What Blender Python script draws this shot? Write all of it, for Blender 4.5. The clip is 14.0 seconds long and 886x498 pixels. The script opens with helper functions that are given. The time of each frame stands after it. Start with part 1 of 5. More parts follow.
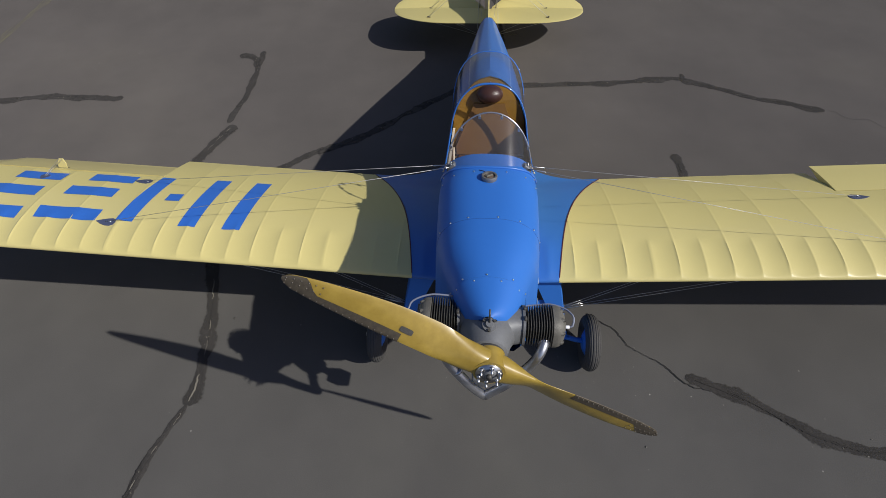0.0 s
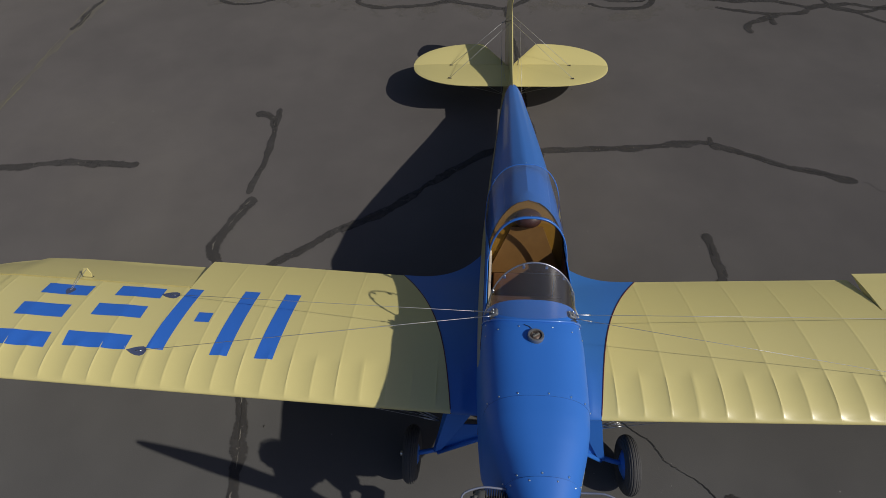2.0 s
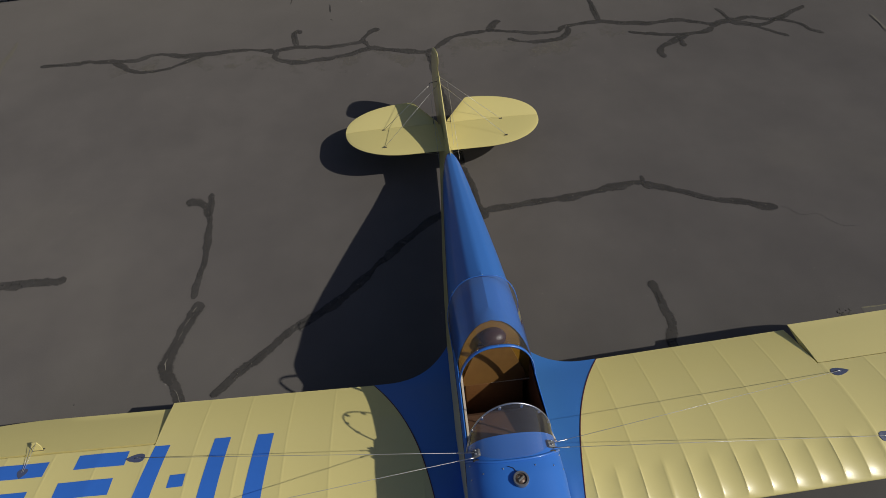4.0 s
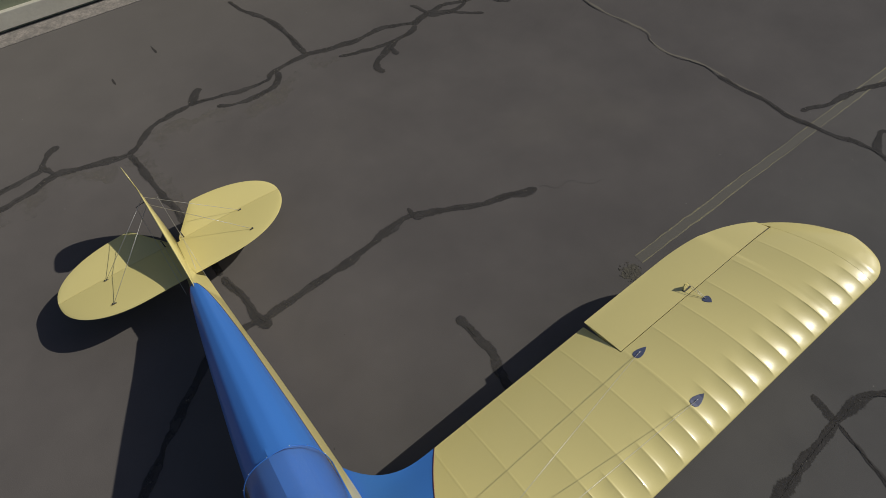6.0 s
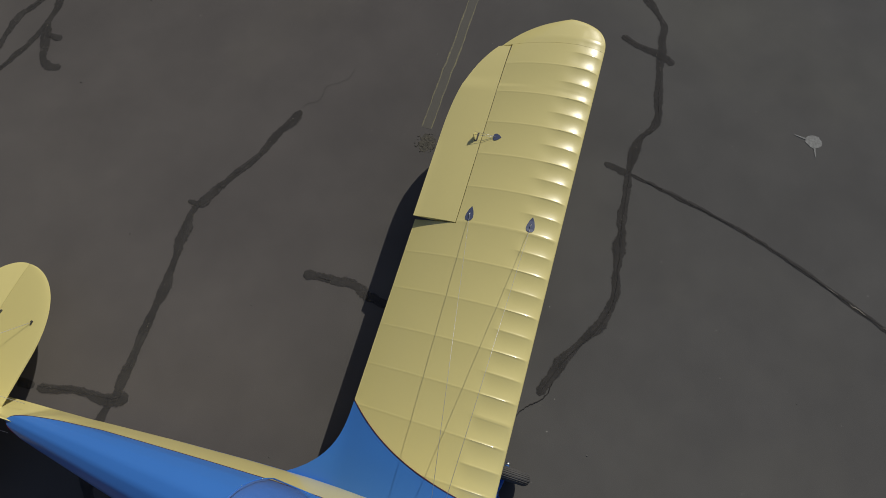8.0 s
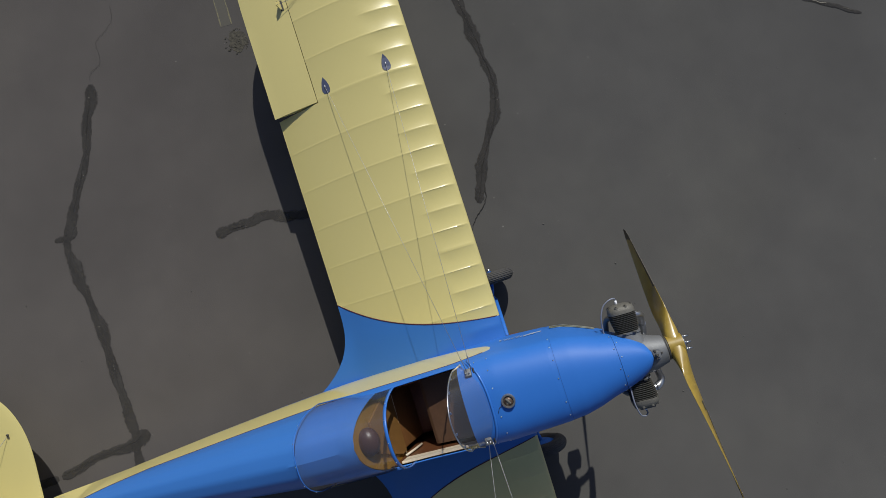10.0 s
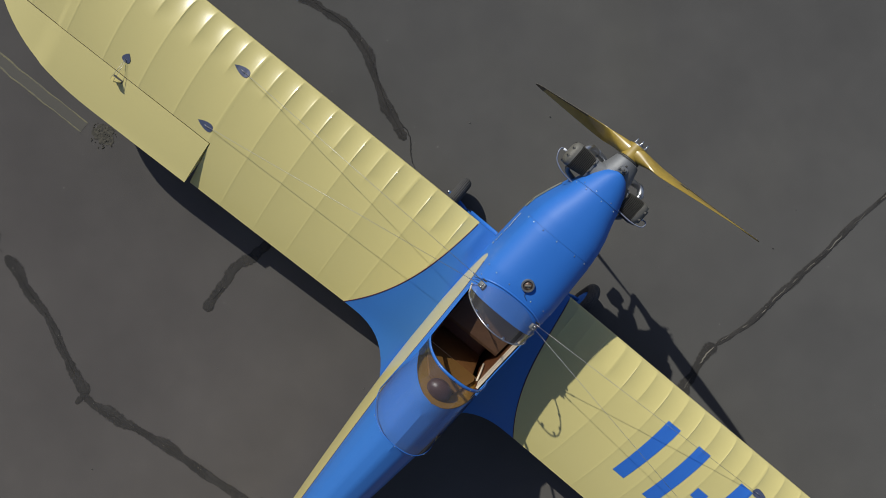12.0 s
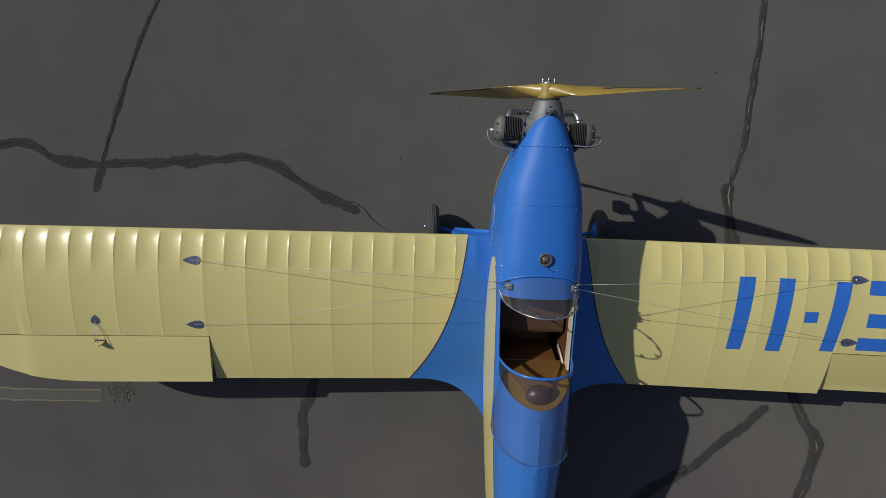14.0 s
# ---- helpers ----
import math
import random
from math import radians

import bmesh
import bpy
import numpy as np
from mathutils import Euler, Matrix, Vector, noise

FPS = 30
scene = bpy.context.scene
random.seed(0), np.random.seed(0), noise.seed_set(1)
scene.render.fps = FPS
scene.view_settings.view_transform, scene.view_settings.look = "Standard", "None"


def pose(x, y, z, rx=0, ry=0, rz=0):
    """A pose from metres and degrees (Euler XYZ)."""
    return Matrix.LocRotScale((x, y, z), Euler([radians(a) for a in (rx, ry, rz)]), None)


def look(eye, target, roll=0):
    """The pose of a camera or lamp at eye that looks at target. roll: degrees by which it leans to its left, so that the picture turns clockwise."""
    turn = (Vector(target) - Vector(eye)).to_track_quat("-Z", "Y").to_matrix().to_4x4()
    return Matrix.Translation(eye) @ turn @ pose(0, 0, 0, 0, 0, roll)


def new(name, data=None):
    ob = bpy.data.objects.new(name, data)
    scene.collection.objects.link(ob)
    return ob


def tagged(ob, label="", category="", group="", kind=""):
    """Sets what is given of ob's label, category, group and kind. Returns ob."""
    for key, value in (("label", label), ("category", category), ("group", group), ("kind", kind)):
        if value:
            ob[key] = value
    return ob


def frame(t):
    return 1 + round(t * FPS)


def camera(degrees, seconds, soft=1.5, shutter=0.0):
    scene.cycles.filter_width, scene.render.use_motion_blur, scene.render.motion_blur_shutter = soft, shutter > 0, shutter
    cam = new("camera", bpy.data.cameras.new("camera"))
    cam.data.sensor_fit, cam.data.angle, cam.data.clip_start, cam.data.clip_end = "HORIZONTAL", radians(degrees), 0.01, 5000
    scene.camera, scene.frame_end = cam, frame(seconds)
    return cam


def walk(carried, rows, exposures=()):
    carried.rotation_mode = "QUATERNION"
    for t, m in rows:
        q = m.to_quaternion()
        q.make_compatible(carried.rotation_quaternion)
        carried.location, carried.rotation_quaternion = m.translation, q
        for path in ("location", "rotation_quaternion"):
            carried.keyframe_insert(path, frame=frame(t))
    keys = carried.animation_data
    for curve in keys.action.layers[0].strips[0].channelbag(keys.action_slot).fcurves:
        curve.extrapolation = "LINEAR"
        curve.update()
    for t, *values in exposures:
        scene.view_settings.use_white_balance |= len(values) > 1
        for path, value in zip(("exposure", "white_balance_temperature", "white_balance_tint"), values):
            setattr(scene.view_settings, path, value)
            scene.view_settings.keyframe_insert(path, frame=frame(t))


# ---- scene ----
cam = camera(80.0, 14.0, soft=0.42)
PATH = [
    (0, -0.066, -2.145, 3.584, 39.13, 1.70, 3.51),
    (0.5, -0.122, -1.956, 3.744, 38.86, 1.81, 3.52),
    (1, -0.161, -1.745, 3.887, 38.41, 1.90, 3.46),
    (1.5, -0.244, -1.544, 4.003, 37.94, 1.95, 3.55),
    (2, -0.331, -1.342, 4.125, 37.35, 2.04, 3.47),
    (2.2, -0.361, -1.272, 4.172, 37.07, 2.06, 3.49),
    (4.3, -0.412, -0.424, 4.751, 34.93, 1.86, -10.15),
    (4.5, -0.320, -0.337, 4.754, 34.94, 1.95, -12.96),
    (5, -0.050, -0.109, 4.778, 34.60, 1.75, -20.97),
    (5.5, 0.234, 0.071, 4.801, 34.12, 1.51, -28.41),
    (6, 0.517, 0.223, 4.783, 33.10, 1.57, -36.47),
    (6.5, 0.761, 0.331, 4.809, 30.76, 1.48, -45.60),
    (7, 0.818, 0.322, 4.821, 28.07, 1.11, -54.81),
    (7.5, 0.794, 0.266, 4.832, 24.88, 0.73, -64.51),
    (8, 0.777, 0.298, 4.858, 20.89, 0.12, -72.68),
    (8.5, 0.767, 0.304, 4.878, 16.67, -0.00, -79.76),
    (9, 0.797, 0.308, 4.886, 11.82, -0.34, -87.61),
    (9.2, 0.809, 0.310, 4.888, 10.09, -0.50, -91.25),
    (11.3, 0.759, 0.285, 5.004, -0.28, -1.75, -130.59),
    (11.5, 0.754, 0.264, 5.009, -0.72, -1.74, -133.21),
    (12, 0.716, 0.250, 5.017, -0.92, -1.87, -140.64),
    (12.5, 0.727, 0.223, 5.021, -0.66, -1.80, -148.65),
    (13, 0.739, 0.196, 5.027, 0.27, -1.71, -157.81),
    (13.5, 0.751, 0.148, 5.029, 0.77, -1.48, -168.07),
    (14, 0.748, 0.069, 5.047, 1.08, -1.03, -178.27),
]
walk(cam, [(t, pose(x, y, z, rx, ry, rz)) for t, x, y, z, rx, ry, rz in PATH],
     [(0.0, 0.29, 6320, 9.5), (1.0, 0.09, 6320, 9.5), (2.2, -0.09, 6370, 9), (4.3, -0.08, 6550, 7.4), (5.0, 0.0, 6550, 7.4), (5.5, 0.05, 6550, 7.4), (7.0, -0.08, 6550, 6.7), (8.0, -0.08, 6510, 6.5), (9.0, 0.0, 6320, 6.4), (11.3, 0.15, 6270, 6.0), (12.5, 0.1, 6270, 5.7), (14.0, -0.13, 6270, 5.4)])

# ---- world, sun, exposure ----
SUN = Vector((1.102, -0.411, 1.0)).normalized()
world = bpy.data.worlds.new("world")
scene.world = world
world.use_nodes = True
wn = world.node_tree
sky = wn.nodes.new("ShaderNodeTexSky")
sky.sky_type = "NISHITA"
sky.sun_disc = False
sky.sun_elevation = math.asin(SUN.z)
sky.sun_rotation = math.atan2(SUN.x, SUN.y)
haze = wn.nodes.new("ShaderNodeMix")
haze.data_type, haze.blend_type = "RGBA", "MULTIPLY"
haze.inputs["Factor"].default_value = 1.0
haze.inputs["B"].default_value = (1.05, 0.95, 1.02, 1)
wn.links.new(sky.outputs[0], haze.inputs["A"])
wn.links.new(haze.outputs["Result"], wn.nodes["Background"].inputs["Color"])
sky.ozone_density = 2.5
wn.nodes["Background"].inputs["Strength"].default_value = 0.068
sun = new("sun", bpy.data.lights.new("sun", "SUN"))
sun.data.energy, sun.data.angle, sun.data.color = 3.3, radians(0.53), (1.0, 0.95, 0.87)
sun.matrix_world = look(SUN * 30, (0, 0, 0))
scene.view_settings.exposure = 0.0


# ---- materials ----
def material(name, color, rough=0.5, metal=0.0, grain=0.0, grain_scale=60.0, stain=0.0, stain_scale=2.0, bump=0.0, bump_scale=200.0,
             coat=0.0, tint=None, spec=0.5, chalky=0.0):
    """A surface with a fine grain and a broad stain in its colour, and a fine relief."""
    m = bpy.data.materials.new(name)
    m.use_nodes = True
    t = m.node_tree
    b = t.nodes["Principled BSDF"]
    b.inputs["Roughness"].default_value = rough
    b.inputs["Metallic"].default_value = metal
    b.inputs["Coat Weight"].default_value = coat
    b.inputs["Coat Roughness"].default_value = 0.08
    b.inputs["Specular IOR Level"].default_value = spec
    b.inputs["Diffuse Roughness"].default_value = chalky
    tc = t.nodes.new("ShaderNodeTexCoord")
    last = None
    tint = tint or tuple(c * 0.55 for c in color)
    base = t.nodes.new("ShaderNodeRGB")
    base.outputs[0].default_value = (*color, 1)
    last = base.outputs[0]
    for amount, scale, detail in ((stain, stain_scale, 6.0), (grain, grain_scale, 3.0)):
        if amount:
            n = t.nodes.new("ShaderNodeTexNoise")
            n.inputs["Scale"].default_value, n.inputs["Detail"].default_value = scale, detail
            n.inputs["Roughness"].default_value = 0.6
            t.links.new(tc.outputs["Object"], n.inputs["Vector"])
            r = t.nodes.new("ShaderNodeMapRange")
            r.inputs["From Min"].default_value, r.inputs["From Max"].default_value = 0.35, 0.7
            r.inputs["To Max"].default_value = amount
            t.links.new(n.outputs["Fac"], r.inputs["Value"])
            mix = t.nodes.new("ShaderNodeMix")
            mix.data_type = "RGBA"
            mix.inputs["B"].default_value = (*tint, 1)
            t.links.new(r.outputs[0], mix.inputs["Factor"])
            t.links.new(last, mix.inputs["A"])
            last = mix.outputs["Result"]
    t.links.new(last, b.inputs["Base Color"])
    if bump:
        n = t.nodes.new("ShaderNodeTexNoise")
        n.inputs["Scale"].default_value, n.inputs["Detail"].default_value = bump_scale, 4.0
        t.links.new(tc.outputs["Object"], n.inputs["Vector"])
        k = t.nodes.new("ShaderNodeBump")
        k.inputs["Strength"].default_value, k.inputs["Distance"].default_value = bump, 0.004
        t.links.new(n.outputs["Fac"], k.inputs["Height"])
        t.links.new(k.outputs[0], b.inputs["Normal"])
    return m


def clear(name, color, rough=0.03, alpha=0.05):
    """Thin acrylic sheet: mostly see-through, slightly scuffed, with a clear gloss."""
    m = bpy.data.materials.new(name)
    m.use_nodes = True
    t = m.node_tree
    out = t.nodes["Material Output"]
    tr = t.nodes.new("ShaderNodeBsdfTransparent")
    tr.inputs["Color"].default_value = (*color, 1)
    gl = t.nodes.new("ShaderNodeBsdfGlossy")
    gl.inputs["Roughness"].default_value = rough
    fr = t.nodes.new("ShaderNodeFresnel")
    fr.inputs["IOR"].default_value = 1.6
    df = t.nodes.new("ShaderNodeBsdfDiffuse")
    df.inputs["Color"].default_value = (0.75, 0.75, 0.78, 1)
    haze = t.nodes.new("ShaderNodeMixShader")
    haze.inputs[0].default_value = alpha
    t.links.new(tr.outputs[0], haze.inputs[1])
    t.links.new(df.outputs[0], haze.inputs[2])
    mx = t.nodes.new("ShaderNodeMixShader")
    t.links.new(fr.outputs[0], mx.inputs[0])
    t.links.new(haze.outputs[0], mx.inputs[1])
    t.links.new(gl.outputs[0], mx.inputs[2])
    t.links.new(mx.outputs[0], out.inputs["Surface"])
    return m


def asphalt_material():
    m = bpy.data.materials.new("asphalt")
    m.use_nodes = True
    t = m.node_tree
    b = t.nodes["Principled BSDF"]
    tc = t.nodes.new("ShaderNodeTexCoord")

    def noise_node(scale, detail=4.0, rough=0.6):
        n = t.nodes.new("ShaderNodeTexNoise")
        n.inputs["Scale"].default_value, n.inputs["Detail"].default_value, n.inputs["Roughness"].default_value = scale, detail, rough
        t.links.new(tc.outputs["Object"], n.inputs["Vector"])
        return n

    def ramp(src, stops):
        r = t.nodes.new("ShaderNodeValToRGB")
        e = r.color_ramp.elements
        while len(e) < len(stops):
            e.new(0.5)
        for el, (p, c) in zip(e, stops):
            el.position, el.color = p, (*c, 1)
        t.links.new(src, r.inputs[0])
        return r.outputs[0]

    def mixed(kind, a, b2, f):
        x = t.nodes.new("ShaderNodeMix")
        x.data_type, x.blend_type = "RGBA", kind
        x.inputs["Factor"].default_value = f
        t.links.new(a, x.inputs["A"])
        t.links.new(b2, x.inputs["B"])
        return x.outputs["Result"]

    broad = ramp(noise_node(0.22, 5.0).outputs["Fac"], [(0.3, (0.090, 0.082, 0.077)), (0.55, (0.105, 0.095, 0.088)), (0.75, (0.124, 0.112, 0.098))])
    patch = ramp(noise_node(1.1, 7.0).outputs["Fac"], [(0.3, (0.90, 0.90, 0.90)), (0.7, (1.09, 1.09, 1.08))])
    fine = ramp(noise_node(140.0, 3.0).outputs["Fac"], [(0.28, (0.5, 0.5, 0.5)), (0.5, (1.0, 1.0, 1.0)), (0.75, (1.6, 1.57, 1.52))])
    color = mixed("MULTIPLY", mixed("MULTIPLY", broad, patch, 1.0), fine, 0.16)
    # dusty paler strip towards the hangar
    xyz = t.nodes.new("ShaderNodeSeparateXYZ")
    t.links.new(tc.outputs["Object"], xyz.inputs[0])
    far = t.nodes.new("ShaderNodeMapRange")
    far.interpolation_type = "SMOOTHSTEP"
    far.inputs["From Min"].default_value, far.inputs["From Max"].default_value = 5.6, 8.6
    t.links.new(xyz.outputs["Y"], far.inputs["Value"])
    dust = t.nodes.new("ShaderNodeMath")
    dust.operation = "MULTIPLY"
    t.links.new(far.outputs[0], dust.inputs[0])
    t.links.new(noise_node(0.5, 6.0).outputs["Fac"], dust.inputs[1])
    mx = t.nodes.new("ShaderNodeMix")
    mx.data_type = "RGBA"
    mx.inputs["B"].default_value = (0.128, 0.117, 0.104, 1)
    t.links.new(dust.outputs[0], mx.inputs["Factor"])
    t.links.new(color, mx.inputs["A"])
    color = mx.outputs["Result"]
    # slightly less red asphalt ahead of the wing
    less_red = t.nodes.new("ShaderNodeMapRange")
    less_red.interpolation_type = "SMOOTHSTEP"
    less_red.inputs["From Min"].default_value, less_red.inputs["From Max"].default_value = 2.6, -0.6
    t.links.new(xyz.outputs["Y"], less_red.inputs["Value"])
    mx = t.nodes.new("ShaderNodeMix")
    mx.data_type, mx.blend_type = "RGBA", "MULTIPLY"
    mx.inputs["B"].default_value = (0.945, 1.0, 1.005, 1)
    t.links.new(less_red.outputs[0], mx.inputs["Factor"])
    t.links.new(color, mx.inputs["A"])
    color = mx.outputs["Result"]
    # single pale stones in the surface, more of them in some places
    where = ramp(noise_node(0.9, 3.0).outputs["Fac"], [(0.42, (0.12, 0.12, 0.12)), (0.62, (1.0, 1.0, 1.0))])
    for scale, size, share, weight in ((21.0, 0.12, 0.988, 0.6), (44.0, 0.17, 0.993, 0.4), (90.0, 0.24, 0.990, 0.25)):
        v = t.nodes.new("ShaderNodeTexVoronoi")
        v.inputs["Scale"].default_value = scale
        t.links.new(tc.outputs["Object"], v.inputs["Vector"])
        few = t.nodes.new("ShaderNodeSeparateColor")
        t.links.new(v.outputs["Color"], few.inputs[0])
        last = where
        for src, kind, level in ((v.outputs["Distance"], "LESS_THAN", size), (few.outputs[0], "GREATER_THAN", share), (None, "MULTIPLY", weight)):
            if src:
                cut = t.nodes.new("ShaderNodeMath")
                cut.operation = kind
                cut.inputs[1].default_value = level
                t.links.new(src, cut.inputs[0])
            mul = t.nodes.new("ShaderNodeMath")
            mul.operation = "MULTIPLY"
            t.links.new(last, mul.inputs[0])
            if src:
                t.links.new(cut.outputs[0], mul.inputs[1])
            else:
                mul.inputs[1].default_value = level
            last = mul.outputs[0]
        mx = t.nodes.new("ShaderNodeMix")
        mx.data_type = "RGBA"
        mx.inputs["B"].default_value = (0.46, 0.44, 0.39, 1)
        t.links.new(last, mx.inputs["Factor"])
        t.links.new(color, mx.inputs["A"])
        color = mx.outputs["Result"]
    t.links.new(mx.outputs["Result"], b.inputs["Base Color"])
    b.inputs["Roughness"].default_value = 0.95
    b.inputs["Specular IOR Level"].default_value = 0.2
    b.inputs["Diffuse Roughness"].default_value = 0.3
    k = t.nodes.new("ShaderNodeBump")
    k.inputs["Strength"].default_value, k.inputs["Distance"].default_value = 0.16, 0.005
    t.links.new(noise_node(110.0, 5.0).outputs["Fac"], k.inputs["Height"])
    t.links.new(k.outputs[0], b.inputs["Normal"])
    return m


def tar_material():
    """Crack sealant: worn thin in places and crumbled along its edges."""
    m = material("black_crack_sealant", (0.040, 0.038, 0.036), 0.95, grain=0.5, grain_scale=38, tint=(0.078, 0.072, 0.066), stain=0.6, stain_scale=5, bump=0.5, bump_scale=60, spec=0.12, chalky=0.3)
    t = m.node_tree
    b = t.nodes["Principled BSDF"]
    tc = t.nodes.new("ShaderNodeTexCoord")
    edge = t.nodes.new("ShaderNodeAttribute")
    edge.attribute_name = "edge"
    total = edge.outputs["Fac"]
    for scale, weight, detail in ((55.0, 0.75, 5.0), (9.0, 0.55, 4.0)):
        n = t.nodes.new("ShaderNodeTexNoise")
        n.inputs["Scale"].default_value, n.inputs["Detail"].default_value, n.inputs["Roughness"].default_value = scale, detail, 0.65
        t.links.new(tc.outputs["Object"], n.inputs["Vector"])
        r = t.nodes.new("ShaderNodeMath")
        r.operation = "MULTIPLY_ADD"
        r.inputs[1].default_value, r.inputs[2].default_value = weight, -0.5 * weight
        t.links.new(n.outputs["Fac"], r.inputs[0])
        add = t.nodes.new("ShaderNodeMath")
        t.links.new(total, add.inputs[0])
        t.links.new(r.outputs[0], add.inputs[1])
        total = add.outputs[0]
    cut = t.nodes.new("ShaderNodeMapRange")
    cut.interpolation_type = "SMOOTHSTEP"
    cut.inputs["From Min"].default_value, cut.inputs["From Max"].default_value = 0.06, 0.34
    t.links.new(total, cut.inputs["Value"])
    wear = t.nodes.new("ShaderNodeTexNoise")
    wear.inputs["Scale"].default_value, wear.inputs["Detail"].default_value = 2.2, 6.0
    t.links.new(tc.outputs["Object"], wear.inputs["Vector"])
    thin = t.nodes.new("ShaderNodeMapRange")
    thin.inputs["From Min"].default_value, thin.inputs["From Max"].default_value = 0.35, 0.62
    thin.inputs["To Min"].default_value, thin.inputs["To Max"].default_value = 0.96, 0.66
    t.links.new(wear.outputs["Fac"], thin.inputs["Value"])
    mul = t.nodes.new("ShaderNodeMath")
    mul.operation = "MULTIPLY"
    t.links.new(cut.outputs[0], mul.inputs[0])
    t.links.new(thin.outputs[0], mul.inputs[1])
    t.links.new(mul.outputs[0], b.inputs["Alpha"])
    return m


CREAM = material("cream_dope", (0.650, 0.562, 0.222), 0.32, grain=0.05, grain_scale=25, stain=0.10, stain_scale=1.5, bump=0.05, bump_scale=350, coat=0.4, tint=(0.565, 0.482, 0.203))
BLUE = material("blue_enamel", (0.030, 0.155, 0.530), 0.52, grain=0.08, grain_scale=18, stain=0.15, stain_scale=1.2, bump=0.02, bump_scale=60, tint=(0.03, 0.14, 0.48), spec=0.36)
GLOSS = material("glossy_blue_enamel", (0.03, 0.155, 0.53), 0.4, grain=0.08, grain_scale=18, coat=0.8, tint=(0.03, 0.14, 0.48))
DOPE = material("blue_dope", (0.038, 0.160, 0.49), 0.42, grain=0.06, grain_scale=18, stain=0.12, stain_scale=1.2, bump=0.03, bump_scale=300, coat=0.2, tint=(0.04, 0.15, 0.44))
RIVET = material("dull_rivet", (0.19, 0.17, 0.14), 0.5, metal=0.5)
SEAM = material("dark_lap_seam", (0.014, 0.07, 0.25), 0.6)
# headrest leather, with the shade under the canopy glass put into its colour
SHADED_HIDE = material("shaded_brown_leather", (0.06, 0.027, 0.022), 0.36, grain=0.4, grain_scale=40, bump=0.3, bump_scale=160)
MARK = material("blue_marking_paint", (0.035, 0.15, 0.55), 0.4, grain=0.05, grain_scale=20, stain=0.08, stain_scale=2)
LINE = material("dark_red_pinstripe", (0.08, 0.008, 0.022), 0.4)
SLATE = material("slate_blue_leather_patch", (0.07, 0.085, 0.15), 0.5, grain=0.2, grain_scale=60)
STEEL = material("bright_steel", (0.6, 0.6, 0.6), 0.28, metal=1.0, grain=0.2, grain_scale=80)
WIRE = material("stainless_wire", (0.46, 0.45, 0.43), 0.42, metal=0.5)
ALLOY = material("weathered_alloy_casting", (0.19, 0.195, 0.20), 0.55, metal=0.3, grain=0.2, grain_scale=90, stain=0.35, stain_scale=7, bump=0.12, bump_scale=260)
IRON = material("dark_cast_iron", (0.085, 0.08, 0.07), 0.55, metal=0.3, grain=0.4, grain_scale=90, bump=0.2)
HEAD = material("brown_grey_cylinder_head", (0.165, 0.157, 0.135), 0.6, metal=0.2, grain=0.35, grain_scale=70, stain=0.4, stain_scale=12, bump=0.4, bump_scale=150)
RUBBER = material("black_rubber", (0.05, 0.048, 0.046), 0.75, grain=0.4, grain_scale=40, tint=(0.07, 0.066, 0.06), bump=0.2)
LEAD = material("grey_ignition_lead", (0.22, 0.24, 0.31), 0.5)
PROP = material("varnished_prop_wood", (0.40, 0.28, 0.05), 0.38, grain=0.45, grain_scale=22, stain=0.55, stain_scale=7, coat=0.45, tint=(0.23, 0.15, 0.02))
PIPE = material("dull_metal_pipe", (0.56, 0.57, 0.60), 0.33, metal=0.9, grain=0.3, grain_scale=40, stain=0.3, stain_scale=9)
BRASS = material("dull_metal_sheath", (0.135, 0.112, 0.08), 0.5, metal=0.5, grain=0.5, grain_scale=60, tint=(0.05, 0.045, 0.04))
LEATHER = material("brown_leather", (0.095, 0.036, 0.026), 0.42, grain=0.4, grain_scale=40, bump=0.3, bump_scale=160)
AMBER = material("amber_varnished_plywood", (0.25, 0.135, 0.018), 0.4, grain=0.35, grain_scale=12, stain=0.3, stain_scale=5, coat=0.3, tint=(0.19, 0.09, 0.012))
BROWN = material("dark_brown_plywood", (0.12, 0.045, 0.018), 0.45, grain=0.4, grain_scale=14, stain=0.3, stain_scale=4)
IVORY = material("ivory_wood_trim", (0.62, 0.54, 0.42), 0.5, grain=0.3, grain_scale=50)
WHITE = material("white_decal", (0.75, 0.76, 0.8), 0.5)
OLIVE = material("olive_mesh", (0.13, 0.13, 0.07), 0.6, grain=0.9, grain_scale=90, tint=(0.03, 0.03, 0.02))
GLASS = clear("clear_acrylic", (0.84, 0.85, 0.88), alpha=0.035)
SMOKE = clear("scuffed_acrylic", (0.84, 0.84, 0.87), rough=0.13, alpha=0.035)
ASPHALT = asphalt_material()
TAR = tar_material()
CRACK = material("open_crack_dirt", (0.022, 0.02, 0.018), 0.95)
GRIT = material("tan_grit", (0.12, 0.107, 0.083), 0.95, grain=0.7, grain_scale=60, tint=(0.1, 0.09, 0.07), bump=0.6, bump_scale=90)
FADED = material("faded_yellow_paint", (0.20, 0.18, 0.085), 0.85, grain=0.9, grain_scale=45, stain=0.7, stain_scale=7, tint=(0.095, 0.088, 0.075))
LINEFILL = material("worn_olive_line", (0.084, 0.079, 0.065), 0.95, grain=0.7, grain_scale=60, stain=0.7, stain_scale=9, tint=(0.09, 0.083, 0.07))
PALEGRIT = material("pale_grit", (0.22, 0.20, 0.16), 0.95, grain=0.6, grain_scale=80)


